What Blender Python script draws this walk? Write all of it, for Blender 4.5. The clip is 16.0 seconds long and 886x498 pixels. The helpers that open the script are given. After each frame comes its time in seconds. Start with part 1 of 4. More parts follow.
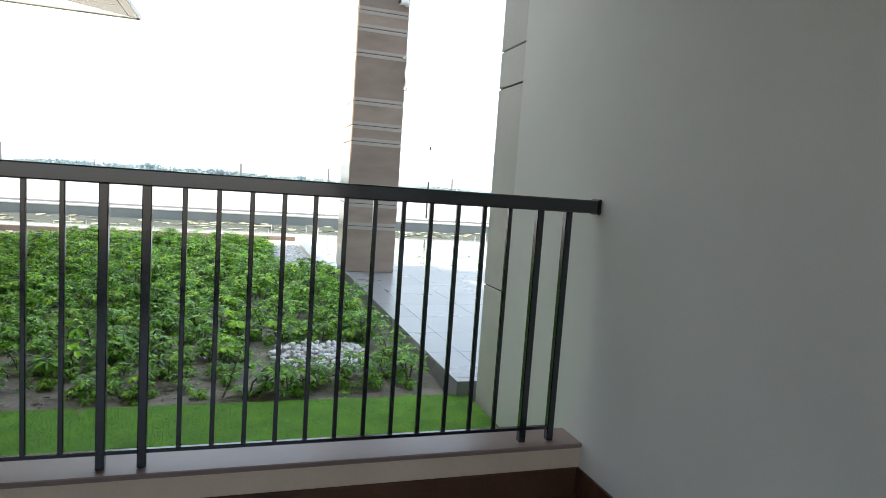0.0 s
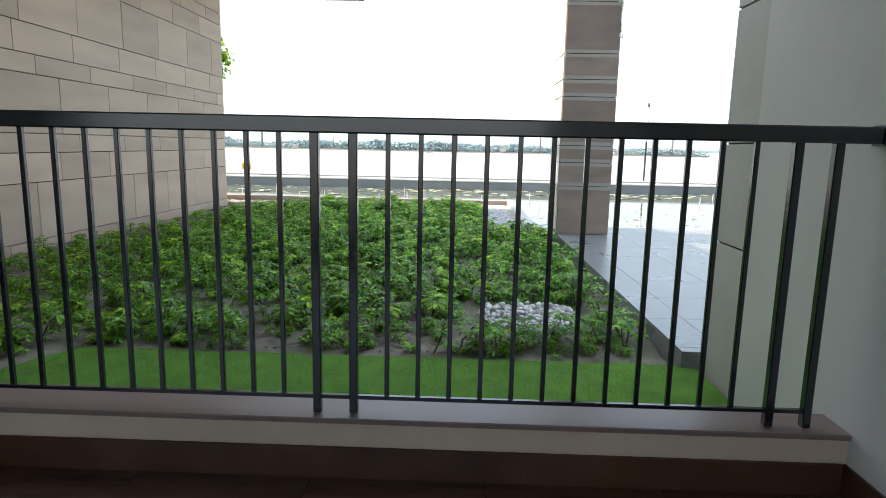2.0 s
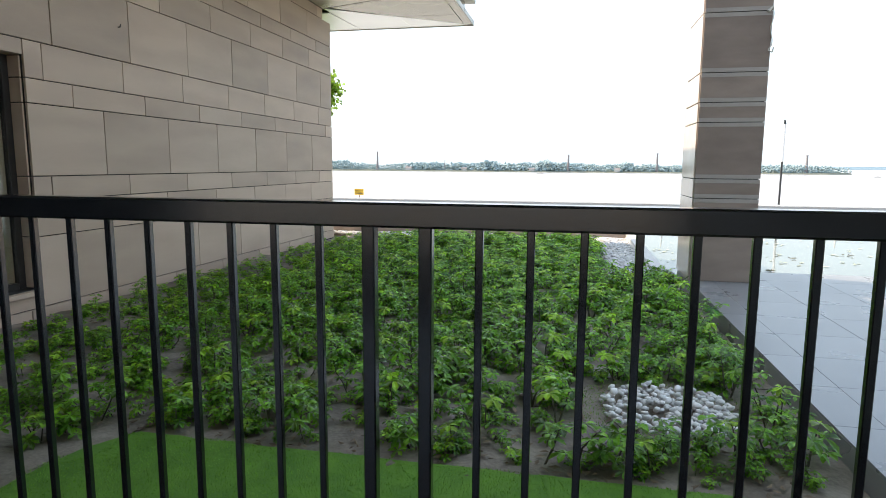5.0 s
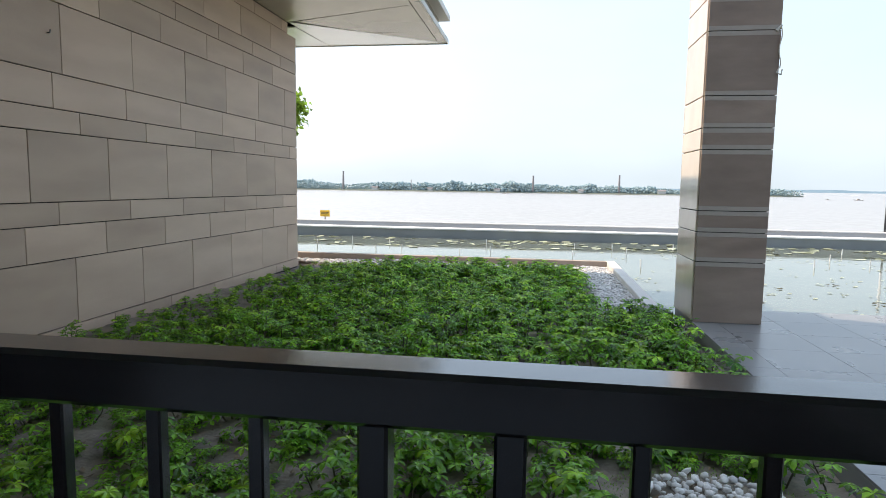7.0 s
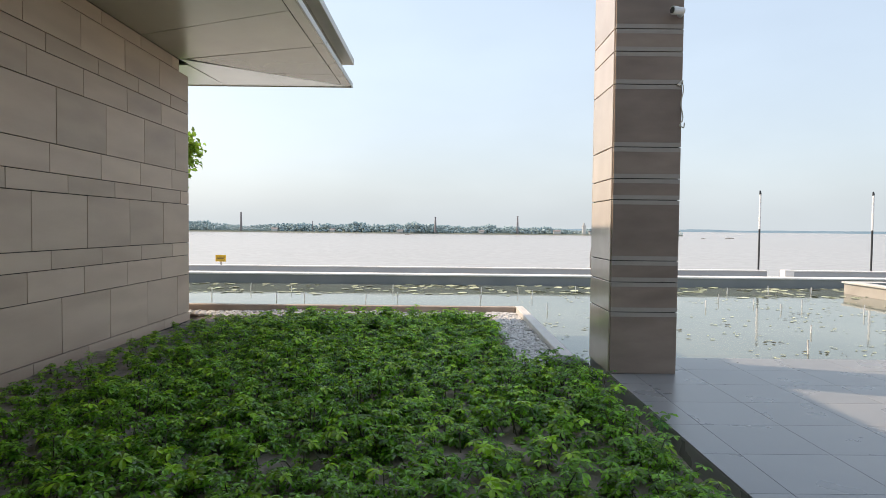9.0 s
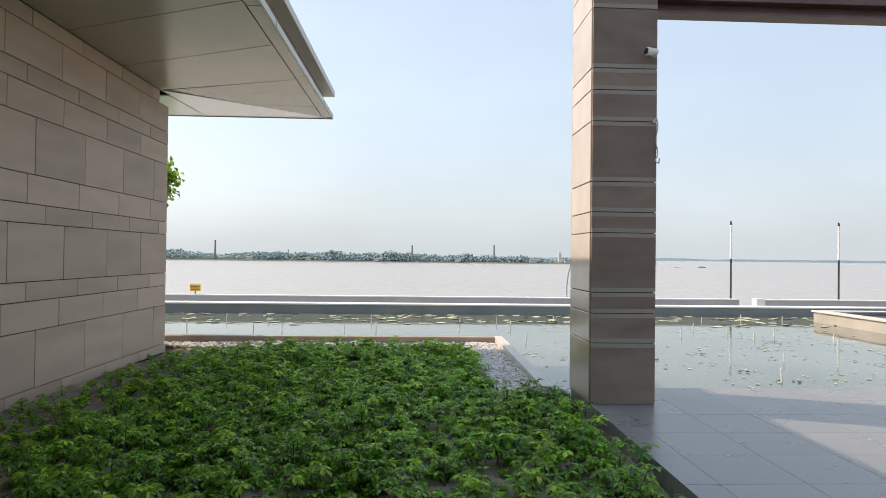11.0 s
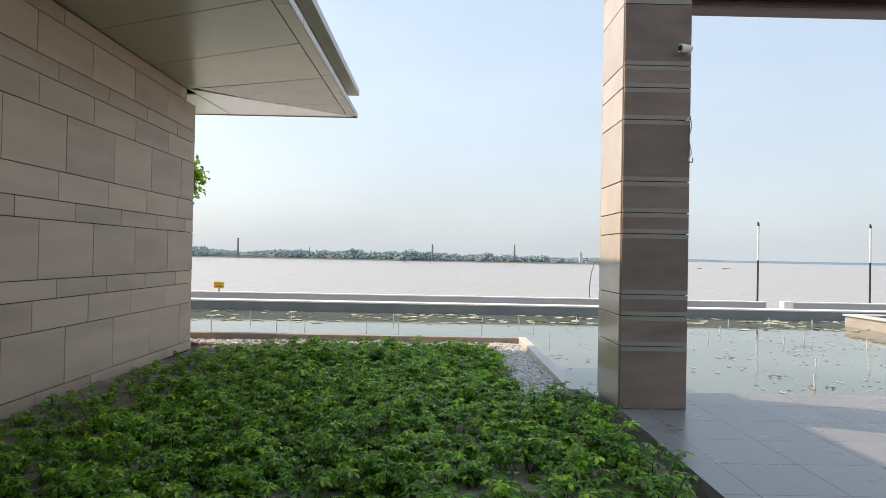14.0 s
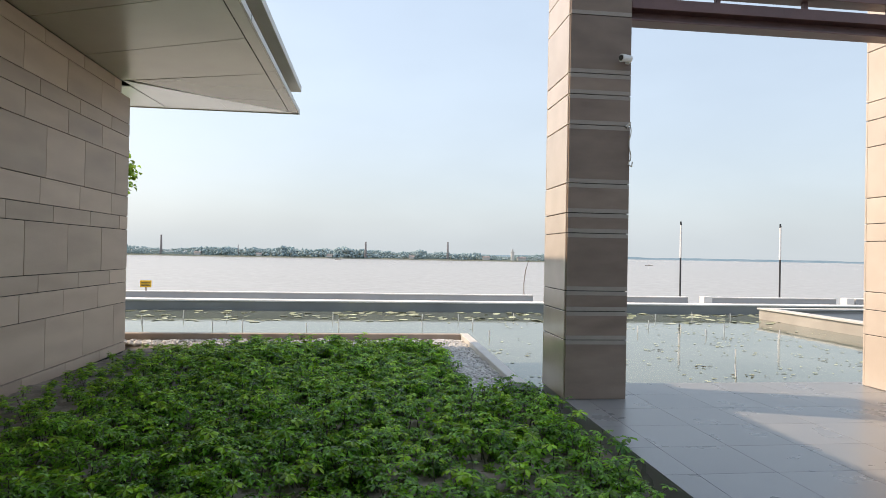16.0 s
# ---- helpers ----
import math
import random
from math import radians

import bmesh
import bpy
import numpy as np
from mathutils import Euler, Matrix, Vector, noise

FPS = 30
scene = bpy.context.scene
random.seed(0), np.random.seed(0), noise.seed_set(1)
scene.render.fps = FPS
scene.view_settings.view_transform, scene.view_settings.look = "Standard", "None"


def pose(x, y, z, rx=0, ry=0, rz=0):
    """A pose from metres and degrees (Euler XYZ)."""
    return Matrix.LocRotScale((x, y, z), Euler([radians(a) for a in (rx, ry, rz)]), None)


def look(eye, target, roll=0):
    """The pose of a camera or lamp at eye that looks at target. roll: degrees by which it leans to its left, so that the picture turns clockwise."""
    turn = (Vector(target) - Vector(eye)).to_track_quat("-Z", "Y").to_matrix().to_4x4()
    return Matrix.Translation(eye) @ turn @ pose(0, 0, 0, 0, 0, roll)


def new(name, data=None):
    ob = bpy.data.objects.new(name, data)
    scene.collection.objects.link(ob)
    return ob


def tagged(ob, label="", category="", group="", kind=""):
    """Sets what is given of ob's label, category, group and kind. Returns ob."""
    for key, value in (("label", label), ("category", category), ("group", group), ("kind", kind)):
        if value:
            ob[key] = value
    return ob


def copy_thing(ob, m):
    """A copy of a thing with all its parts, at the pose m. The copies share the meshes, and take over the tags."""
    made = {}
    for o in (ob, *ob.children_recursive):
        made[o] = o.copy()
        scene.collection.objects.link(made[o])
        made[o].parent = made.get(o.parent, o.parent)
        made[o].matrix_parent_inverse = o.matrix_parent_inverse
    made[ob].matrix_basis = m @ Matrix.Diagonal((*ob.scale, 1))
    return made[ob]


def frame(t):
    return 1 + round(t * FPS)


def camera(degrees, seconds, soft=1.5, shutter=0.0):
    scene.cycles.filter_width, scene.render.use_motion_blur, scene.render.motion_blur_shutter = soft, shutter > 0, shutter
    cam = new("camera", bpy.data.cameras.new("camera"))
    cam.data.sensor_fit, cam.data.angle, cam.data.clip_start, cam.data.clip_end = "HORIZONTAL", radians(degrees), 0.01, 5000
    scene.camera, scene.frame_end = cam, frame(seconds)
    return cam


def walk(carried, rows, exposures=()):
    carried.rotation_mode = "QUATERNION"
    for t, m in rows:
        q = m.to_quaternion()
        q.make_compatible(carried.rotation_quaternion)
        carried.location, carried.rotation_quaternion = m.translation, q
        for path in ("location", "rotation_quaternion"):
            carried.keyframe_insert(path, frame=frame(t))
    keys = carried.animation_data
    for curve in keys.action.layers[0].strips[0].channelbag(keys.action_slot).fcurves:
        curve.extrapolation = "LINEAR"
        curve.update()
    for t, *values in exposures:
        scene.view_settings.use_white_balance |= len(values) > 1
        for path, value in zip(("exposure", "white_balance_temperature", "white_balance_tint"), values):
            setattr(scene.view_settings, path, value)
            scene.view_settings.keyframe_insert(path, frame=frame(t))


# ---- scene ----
cam = camera(71.6, 16.0, soft=0.6)
PATH = [
    (0, (0.455, -2.231, 1.231), (1.071, -0.338, 1.036), 4.0),
    (0.5, (0.492, -2.169, 1.15), (0.825, -0.21, 0.929), 3.3),
    (1, (0.507, -2.098, 1.086), (0.661, -0.125, 0.795), 3.0),
    (1.5, (0.505, -2.078, 1.079), (0.496, -0.107, 0.739), 2.0),
    (2, (0.504, -2.029, 1.142), (0.449, -0.058, 0.809), 1.2),
    (2.5, (0.493, -1.946, 1.2), (0.416, 0.03, 0.901), 1.0),
    (3, (0.468, -1.865, 1.229), (0.298, 0.107, 0.946), 0.9),
    (3.5, (0.448, -1.76, 1.201), (0.105, 0.19, 0.921), 0.6),
    (4, (0.488, -1.623, 1.227), (0.084, 0.315, 0.947), 0.3),
    (6.5, (0.267, -0.721, 1.374), (-0.143, 1.223, 1.146), 0.5),
    (7, (0.168, -0.561, 1.389), (-0.134, 1.405, 1.182), 0.8),
    (7.5, (0.083, -0.447, 1.436), (-0.11, 1.534, 1.242), 1.2),
    (8, (0.082, -0.32, 1.418), (0.008, 1.673, 1.267), 0.9),
    (8.5, (0.07, -0.202, 1.444), (0.047, 1.795, 1.336), 0.6),
    (9, (0.05, -0.187, 1.484), (0.058, 1.813, 1.413), 0.6),
    (9.5, (-0.009, -0.203, 1.527), (0.07, 1.795, 1.498), 1.1),
    (9.7, (-0.012, -0.213, 1.467), (0.078, 1.785, 1.468), 0.7),
    (12, (-0.004, -0.251, 1.553), (0.056, 1.748, 1.578), 0.9),
    (12.5, (-0.016, -0.195, 1.524), (-0.003, 1.805, 1.549), 1.0),
    (13, (-0.088, -0.221, 1.526), (-0.082, 1.779, 1.55), 1.0),
    (13.5, (-0.122, -0.195, 1.513), (-0.113, 1.805, 1.537), 1.1),
    (14, (-0.074, -0.174, 1.526), (-0.057, 1.826, 1.545), 1.1),
    (14.5, (-0.022, -0.167, 1.513), (0.0, 1.833, 1.533), 0.9),
    (15, (-0.071, -0.213, 1.545), (0.006, 1.785, 1.557), 0.9),
    (15.5, (-0.131, -0.196, 1.522), (0.046, 1.796, 1.536), 0.9),
    (16, (-0.275, -0.297, 1.531), (-0.042, 1.689, 1.546), 1.1),
]
walk(cam, [(t, look(eye, target, roll)) for t, eye, target, roll in PATH],
     exposures=[(0, 1.62, 6270, 4), (1.5, 1.38, 6150, 4), (4, 1.28, 6170, 4), (6.5, 0.87, 6000, 5), (7.5, 0.71, 6050, 5), (8.5, 0.52, 6220, 6), (9.5, 0.42, 6260, 6.5), (12, 0.42, 6260, 6.5), (16, 0.4, 6260, 6.5)])

# ---- world, sun and exposure ----
SUN_WAY = Vector((1.0, -0.34, -0.96)).normalized()
world = bpy.data.worlds.new("sky")
scene.world = world
world.use_nodes = True
wn = world.node_tree.nodes
sky = wn.new("ShaderNodeTexSky")
sky.sky_type = "NISHITA"
sky.sun_disc = False
sky.sun_elevation = radians(43)
sky.sun_rotation = math.atan2(-SUN_WAY.x, -SUN_WAY.y)
sky.air_density, sky.dust_density, sky.ozone_density = 1.0, 5.0, 1.0
# the summer haze that lies over the whole sky, a little bluer overhead
wl = world.node_tree.links
way = wn.new("ShaderNodeTexCoord")
split = wn.new("ShaderNodeSeparateXYZ")
haze = wn.new("ShaderNodeValToRGB")
haze.color_ramp.elements[0].position, haze.color_ramp.elements[0].color = 0.0, (0.93, 0.965, 1.0, 1)
haze.color_ramp.elements[1].position, haze.color_ramp.elements[1].color = 0.55, (0.66, 0.755, 0.9, 1)
low_sky = haze.color_ramp.elements.new(0.13)
low_sky.color = (0.82, 0.87, 0.93, 1)
wl.new(way.outputs["Generated"], split.inputs[0])
wl.new(split.outputs["Z"], haze.inputs[0])
scaled = wn.new("ShaderNodeVectorMath")
scaled.operation = "MULTIPLY_ADD"
scaled.inputs[1].default_value = (4.3, 4.3, 4.3)
dim = wn.new("ShaderNodeVectorMath")
dim.operation = "SCALE"
dim.inputs["Scale"].default_value = 0.55
wl.new(sky.outputs[0], dim.inputs[0])
# faint cloud veils
veil = wn.new("ShaderNodeTexNoise")
veil.inputs["Scale"].default_value, veil.inputs["Detail"].default_value = 2.6, 5
stretch = wn.new("ShaderNodeMapping")
stretch.inputs["Scale"].default_value = (1, 1, 2.5)
wl.new(way.outputs["Generated"], stretch.inputs[0])
wl.new(stretch.outputs[0], veil.inputs["Vector"])
soft_veil = wn.new("ShaderNodeMapRange")
soft_veil.inputs["From Min"].default_value, soft_veil.inputs["From Max"].default_value = 0.35, 0.7
soft_veil.inputs["To Min"].default_value, soft_veil.inputs["To Max"].default_value = 0.96, 1.07
wl.new(veil.outputs["Fac"], soft_veil.inputs["Value"])
veiled = wn.new("ShaderNodeVectorMath")
veiled.operation = "SCALE"
wl.new(haze.outputs[0], veiled.inputs[0])
wl.new(soft_veil.outputs[0], veiled.inputs["Scale"])
wl.new(veiled.outputs[0], scaled.inputs[0])
wl.new(dim.outputs[0], scaled.inputs[2])
wn["Background"].inputs["Strength"].default_value = 0.12
wl.new(scaled.outputs[0], wn["Background"].inputs["Color"])
sun = bpy.data.lights.new("sun", "SUN")
sun.energy, sun.angle, sun.color = 3.7, radians(0.6), (1.0, 0.72, 0.5)
sun_ob = new("sun", sun)
sun_ob.matrix_world = look((-20, 12, 30), Vector((-20, 12, 30)) + SUN_WAY)

# ---- materials ----


def mat(name, dark, light, scale=8.0, rough=0.6, metal=0.0, bump=0.2, fine=90.0, stretch=(1, 1, 1), rand=0.0, island=0.0,
        spec=0.5, veins=0.0, coords="Object", rough_var=0.1):
    """A two-scale surface: broad stains and fine grain between two colours, with bump and uneven gloss."""
    m = bpy.data.materials.new(name)
    m.use_nodes = True
    n, l = m.node_tree.nodes, m.node_tree.links
    b = n["Principled BSDF"]
    tc = n.new("ShaderNodeTexCoord")
    mp = n.new("ShaderNodeMapping")
    mp.inputs["Scale"].default_value = stretch
    info = n.new("ShaderNodeObjectInfo")
    off = n.new("ShaderNodeVectorMath")
    off.operation = "MULTIPLY_ADD"
    l.new(info.outputs["Random"], off.inputs[0])
    off.inputs[1].default_value = (37.0, 53.0, 71.0) if rand else (0, 0, 0)
    l.new(tc.outputs[coords], off.inputs[2])
    l.new(off.outputs[0], mp.inputs[0])
    big = n.new("ShaderNodeTexNoise")
    big.inputs["Scale"].default_value, big.inputs["Detail"].default_value = scale, 5
    small = n.new("ShaderNodeTexNoise")
    small.inputs["Scale"].default_value, small.inputs["Detail"].default_value = fine, 3
    l.new(mp.outputs[0], big.inputs["Vector"])
    l.new(mp.outputs[0], small.inputs["Vector"])
    mixf = n.new("ShaderNodeMath")
    mixf.operation = "MULTIPLY_ADD"
    mixf.inputs[1].default_value = 0.45
    l.new(small.outputs["Fac"], mixf.inputs[0])
    half = n.new("ShaderNodeMath")
    half.operation = "MULTIPLY_ADD"
    half.inputs[1].default_value, half.inputs[2].default_value = 1.3, -0.37
    l.new(big.outputs["Fac"], half.inputs[0])
    l.new(half.outputs[0], mixf.inputs[2])
    fac = mixf.outputs[0]
    if veins:
        wv = n.new("ShaderNodeTexWave")
        wv.bands_direction = "Z"
        wv.inputs["Scale"].default_value, wv.inputs["Distortion"].default_value = 0.35, 11.0
        wv.inputs["Detail"].default_value, wv.inputs["Detail Scale"].default_value = 3.0, 0.9
        l.new(mp.outputs[0], wv.inputs["Vector"])
        av = n.new("ShaderNodeMath")
        av.operation = "MULTIPLY_ADD"
        av.inputs[1].default_value = veins
        l.new(wv.outputs["Fac"], av.inputs[0])
        l.new(fac, av.inputs[2])
        fac = av.outputs[0]
    ramp = n.new("ShaderNodeValToRGB")
    ramp.color_ramp.elements[0].color, ramp.color_ramp.elements[1].color = (*dark, 1), (*light, 1)
    ramp.color_ramp.elements[0].position, ramp.color_ramp.elements[1].position = 0.2, 0.85
    l.new(fac, ramp.inputs[0])
    col = ramp.outputs[0]
    for amount, source in ((rand, info.outputs["Random"]), (island, None)):
        if amount:
            if source is None:
                geo = n.new("ShaderNodeNewGeometry")
                source = geo.outputs["Random Per Island"]
            mr = n.new("ShaderNodeMapRange")
            mr.inputs["To Min"].default_value, mr.inputs["To Max"].default_value = 1 - amount, 1 + amount
            l.new(source, mr.inputs["Value"])
            hs = n.new("ShaderNodeHueSaturation")
            l.new(mr.outputs[0], hs.inputs["Value"])
            l.new(col, hs.inputs["Color"])
            col = hs.outputs[0]
    l.new(col, b.inputs["Base Color"])
    rr = n.new("ShaderNodeMapRange")
    rr.inputs["To Min"].default_value, rr.inputs["To Max"].default_value = max(0.02, rough - rough_var), min(1, rough + rough_var)
    l.new(big.outputs["Fac"], rr.inputs["Value"])
    l.new(rr.outputs[0], b.inputs["Roughness"])
    b.inputs["Metallic"].default_value = metal
    b.inputs["Specular IOR Level"].default_value = spec
    if bump:
        bp = n.new("ShaderNodeBump")
        bp.inputs["Strength"].default_value, bp.inputs["Distance"].default_value = bump, 0.01
        l.new(mixf.outputs[0], bp.inputs["Height"])
        l.new(bp.outputs[0], b.inputs["Normal"])
    return m


def water_mat(name, dark, light, ripple_scale, ripple, rough, spec=0.5, stretch=(1, 1, 1)):
    m = mat(name, dark, light, 0.4, rough, bump=0, rough_var=0.02, spec=spec)
    n, l = m.node_tree.nodes, m.node_tree.links
    tc, mp = n.new("ShaderNodeTexCoord"), n.new("ShaderNodeMapping")
    mp.inputs["Scale"].default_value = stretch
    nz = n.new("ShaderNodeTexNoise")
    nz.inputs["Scale"].default_value, nz.inputs["Detail"].default_value = ripple_scale, 3
    l.new(tc.outputs["Object"], mp.inputs[0])
    l.new(mp.outputs[0], nz.inputs["Vector"])
    bp = n.new("ShaderNodeBump")
    bp.inputs["Strength"].default_value, bp.inputs["Distance"].default_value = ripple, 0.05
    l.new(nz.outputs["Fac"], bp.inputs["Height"])
    l.new(bp.outputs[0], n["Principled BSDF"].inputs["Normal"])
    return m


def leaf_mat(name, dark, light, rough=0.27):
    m = mat(name, dark, light, 6, rough, bump=0.15, fine=60, island=0.65, rough_var=0.12)
    n, l = m.node_tree.nodes, m.node_tree.links
    b = n["Principled BSDF"]
    tr = n.new("ShaderNodeBsdfTranslucent")
    mx = n.new("ShaderNodeMixShader")
    mx.inputs[0].default_value = 0.42
    l.new(b.inputs["Base Color"].links[0].from_socket, tr.inputs["Color"])
    l.new(b.outputs[0], mx.inputs[1])
    l.new(tr.outputs[0], mx.inputs[2])
    l.new(mx.outputs[0], n["Material Output"].inputs["Surface"])
    return m


def glass_mat(name):
    m = bpy.data.materials.new(name)
    m.use_nodes = True
    b = m.node_tree.nodes["Principled BSDF"]
    b.inputs["Base Color"].default_value = (0.6, 0.66, 0.64, 1)
    b.inputs["IOR"].default_value = 1.5
    b.inputs["Transmission Weight"].default_value = 1.0
    b.inputs["Roughness"].default_value = 0.02
    return m


SANDSTONE = mat("sandstone", (0.41, 0.305, 0.23), (0.54, 0.42, 0.32), 1.3, 0.5, bump=0.12, fine=120, stretch=(1, 0.6, 2.2), rand=0.14, veins=0.2)
# Brown front against cream sides: the front's shade is put into its colour.
PILLAR_STONE = mat("shaded_brown_sandstone", (0.165, 0.12, 0.092), (0.26, 0.2, 0.157), 2.0, 0.6, bump=0.12, fine=110, stretch=(1, 1, 3), rand=0.16, veins=0.14)
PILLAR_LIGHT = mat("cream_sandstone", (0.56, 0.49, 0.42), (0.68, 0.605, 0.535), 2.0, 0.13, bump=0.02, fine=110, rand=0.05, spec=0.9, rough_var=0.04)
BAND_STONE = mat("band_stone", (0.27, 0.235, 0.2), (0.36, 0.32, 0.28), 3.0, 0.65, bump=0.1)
JOINT = mat("joint_shadow_gap", (0.02, 0.018, 0.016), (0.05, 0.045, 0.04), 10, 0.9, bump=0.1)
PLASTER = mat("white_plaster", (0.6, 0.6, 0.585), (0.72, 0.72, 0.7), 1.1, 0.75, bump=0.06, fine=160)
GREY_CLAD = mat("pale_grey_cladding", (0.46, 0.45, 0.42), (0.58, 0.57, 0.54), 2.2, 0.65, bump=0.06, rand=0.04)
RAIL_PAINT = mat("black_painted_steel", (0.006, 0.009, 0.014), (0.013, 0.018, 0.026), 14, 0.2, bump=0.03, spec=0.7)
RAIL_PAINT.node_tree.nodes["Principled BSDF"].inputs["Coat Weight"].default_value = 0.6
RAIL_PAINT.node_tree.nodes["Principled BSDF"].inputs["Coat Roughness"].default_value = 0.12
RAIL_PAINT.node_tree.nodes["Principled BSDF"].inputs["Coat IOR"].default_value = 1.5
GRANITE = mat("dark_granite", (0.205, 0.145, 0.13), (0.235, 0.17, 0.152), 9, 0.36, bump=0.0, fine=70)
FLOOR_TILE = mat("dark_brown_tile", (0.06, 0.028, 0.017), (0.112, 0.058, 0.037), 3, 0.22, bump=0.04, stretch=(1, 6, 1), rand=0.12)
CREAM_PAINT = mat("cream_paint", (0.56, 0.435, 0.33), (0.66, 0.535, 0.42), 3, 0.7, bump=0.06)
PAVING = mat("grey_paving", (0.185, 0.19, 0.195), (0.24, 0.245, 0.25), 2.4, 0.3, bump=0.04, fine=170, rand=0.06, spec=0.6)
CONCRETE = mat("concrete", (0.33, 0.31, 0.28), (0.46, 0.44, 0.40), 1.2, 0.8, bump=0.15, fine=60)
DARK_WALL = mat("grey_pond_wall", (0.20, 0.21, 0.21), (0.28, 0.29, 0.29), 0.8, 0.7, bump=0.1)
WHITE_CAP = mat("white_coping", (0.5, 0.49, 0.465), (0.61, 0.6, 0.57), 2, 0.7, bump=0.05)
# Lighter copy of WHITE_CAP: sun on the far caps is in the colour.
SUNLIT_CAP = mat("sunlit_white_cap", (0.7, 0.69, 0.67), (0.8, 0.79, 0.77), 2, 0.6, bump=0.05)
PARAPET_GREY = mat("grey_parapet", (0.33, 0.34, 0.355), (0.42, 0.43, 0.44), 0.7, 0.75, bump=0.1)
KERB_BROWN = mat("brown_stone_kerb", (0.29, 0.23, 0.185), (0.4, 0.335, 0.275), 3, 0.7, bump=0.15)
SOIL = mat("dry_soil", (0.11, 0.092, 0.07), (0.34, 0.295, 0.235), 3.5, 0.95, bump=1.0, fine=45)
TURF = mat("turf_backing", (0.075, 0.19, 0.014), (0.16, 0.33, 0.03), 7, 0.9, bump=0.5, fine=200)
BLADE = leaf_mat("turf_blade", (0.105, 0.245, 0.017), (0.22, 0.42, 0.04))
PEBBLE = mat("white_pebble", (0.55, 0.54, 0.52), (0.76, 0.75, 0.73), 12, 0.6, bump=0.2, fine=80, rand=0.16, island=0.16)
LEAF = leaf_mat("shrub_leaf", (0.036, 0.13, 0.013), (0.335, 0.64, 0.04))
YOUNG_LIT = leaf_mat("young_lit_leaf", (0.22, 0.43, 0.02), (0.46, 0.68, 0.05))
TREE_LEAF = leaf_mat("tree_leaf", (0.22, 0.36, 0.04), (0.42, 0.56, 0.10))
STEM = mat("plant_stem", (0.05, 0.05, 0.025), (0.12, 0.11, 0.06), 20, 0.8, bump=0.3)
BARK = mat("bark", (0.09, 0.07, 0.05), (0.2, 0.16, 0.12), 6, 0.9, bump=0.6, stretch=(4, 4, 1))
POND = water_mat("pond_water", (0.12, 0.145, 0.12), (0.185, 0.21, 0.175), 3.0, 0.045, 0.05, 0.42)
RIVER = water_mat("river_water", (0.33, 0.315, 0.295), (0.395, 0.38, 0.36), 0.06, 0.35, 0.25, 0.5, (1, 3, 1))
PAD = mat("lily_pad", (0.22, 0.25, 0.13), (0.48, 0.5, 0.36), 4, 0.5, bump=0.1, island=0.4)
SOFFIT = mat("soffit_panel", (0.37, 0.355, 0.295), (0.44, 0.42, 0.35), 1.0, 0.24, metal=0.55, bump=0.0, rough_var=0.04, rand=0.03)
# Bright copy of SOFFIT: light thrown up by the water put into the colour.
LIT_SOFFIT = mat("waterlit_soffit_panel", (0.86, 0.86, 0.84), (0.92, 0.92, 0.9), 1.0, 0.3, metal=0.65, bump=0.0, rough_var=0.04)
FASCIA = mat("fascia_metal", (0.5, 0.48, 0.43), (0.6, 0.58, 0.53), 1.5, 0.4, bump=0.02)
STEEL_BROWN = mat("maroon_steel", (0.085, 0.042, 0.04), (0.15, 0.08, 0.075), 3, 0.4, bump=0.03)
FRAME_DARK = mat("dark_window_frame", (0.012, 0.011, 0.01), (0.03, 0.027, 0.025), 10, 0.4, bump=0.03)
GLASS = glass_mat("window_glass")
ROOM = mat("room_plaster", (0.62, 0.56, 0.44), (0.72, 0.65, 0.53), 1, 0.8, bump=0.03)
YELLOW = mat("yellow_sign", (0.62, 0.36, 0.01), (0.8, 0.5, 0.03), 3, 0.5, bump=0.02)
INK = mat("dark_ink", (0.06, 0.05, 0.03), (0.1, 0.08, 0.05), 10, 0.7, bump=0)
WHITE_PLASTIC = mat("white_plastic", (0.68, 0.68, 0.67), (0.78, 0.78, 0.77), 8, 0.4, bump=0.02)
BLACK_PLASTIC = mat("black_plastic", (0.015, 0.016, 0.018), (0.04, 0.042, 0.045), 12, 0.35, bump=0.03)
OLIVE = mat("olive_box", (0.03, 0.045, 0.02), (0.06, 0.08, 0.04), 6, 0.6, bump=0.08)
ROPE = mat("pale_rope", (0.45, 0.42, 0.36), (0.6, 0.57, 0.5), 60, 0.9, bump=0.4)
# Distance haze is put into these two base colours as blue-grey.
FAR_LEAF = mat("far_trees_haze_tint", (0.29, 0.375, 0.4), (0.36, 0.445, 0.455), 0.05, 0.95, bump=0, fine=0.4, island=0.07, spec=0.0)
FAR_SHORE = mat("distant_shore_haze_tint", (0.17, 0.25, 0.31), (0.22, 0.3, 0.36), 0.01, 0.95, bump=0, fine=0.1, spec=0.0)
FAR_LAND = mat("far_land", (0.16, 0.18, 0.15), (0.24, 0.25, 0.2), 0.02, 0.95, bump=0, fine=0.2, spec=0.0)
BRICK_FAR = mat("chimney_brick", (0.24, 0.225, 0.225), (0.31, 0.29, 0.29), 0.2, 0.9, bump=0, fine=2, spec=0.0)
DIRT = mat("riverbank_earth", (0.16, 0.14, 0.11), (0.26, 0.23, 0.18), 0.6, 0.95, bump=0.3, fine=8)

# ---- building helpers ----
PLAIN = {}


def mesh_of(name, bm, material):
    me = bpy.data.meshes.new(name)
    bm.to_mesh(me)
    bm.free()
    for m in material if isinstance(material, (list, tuple)) else (material,):
        me.materials.append(m)
    return me


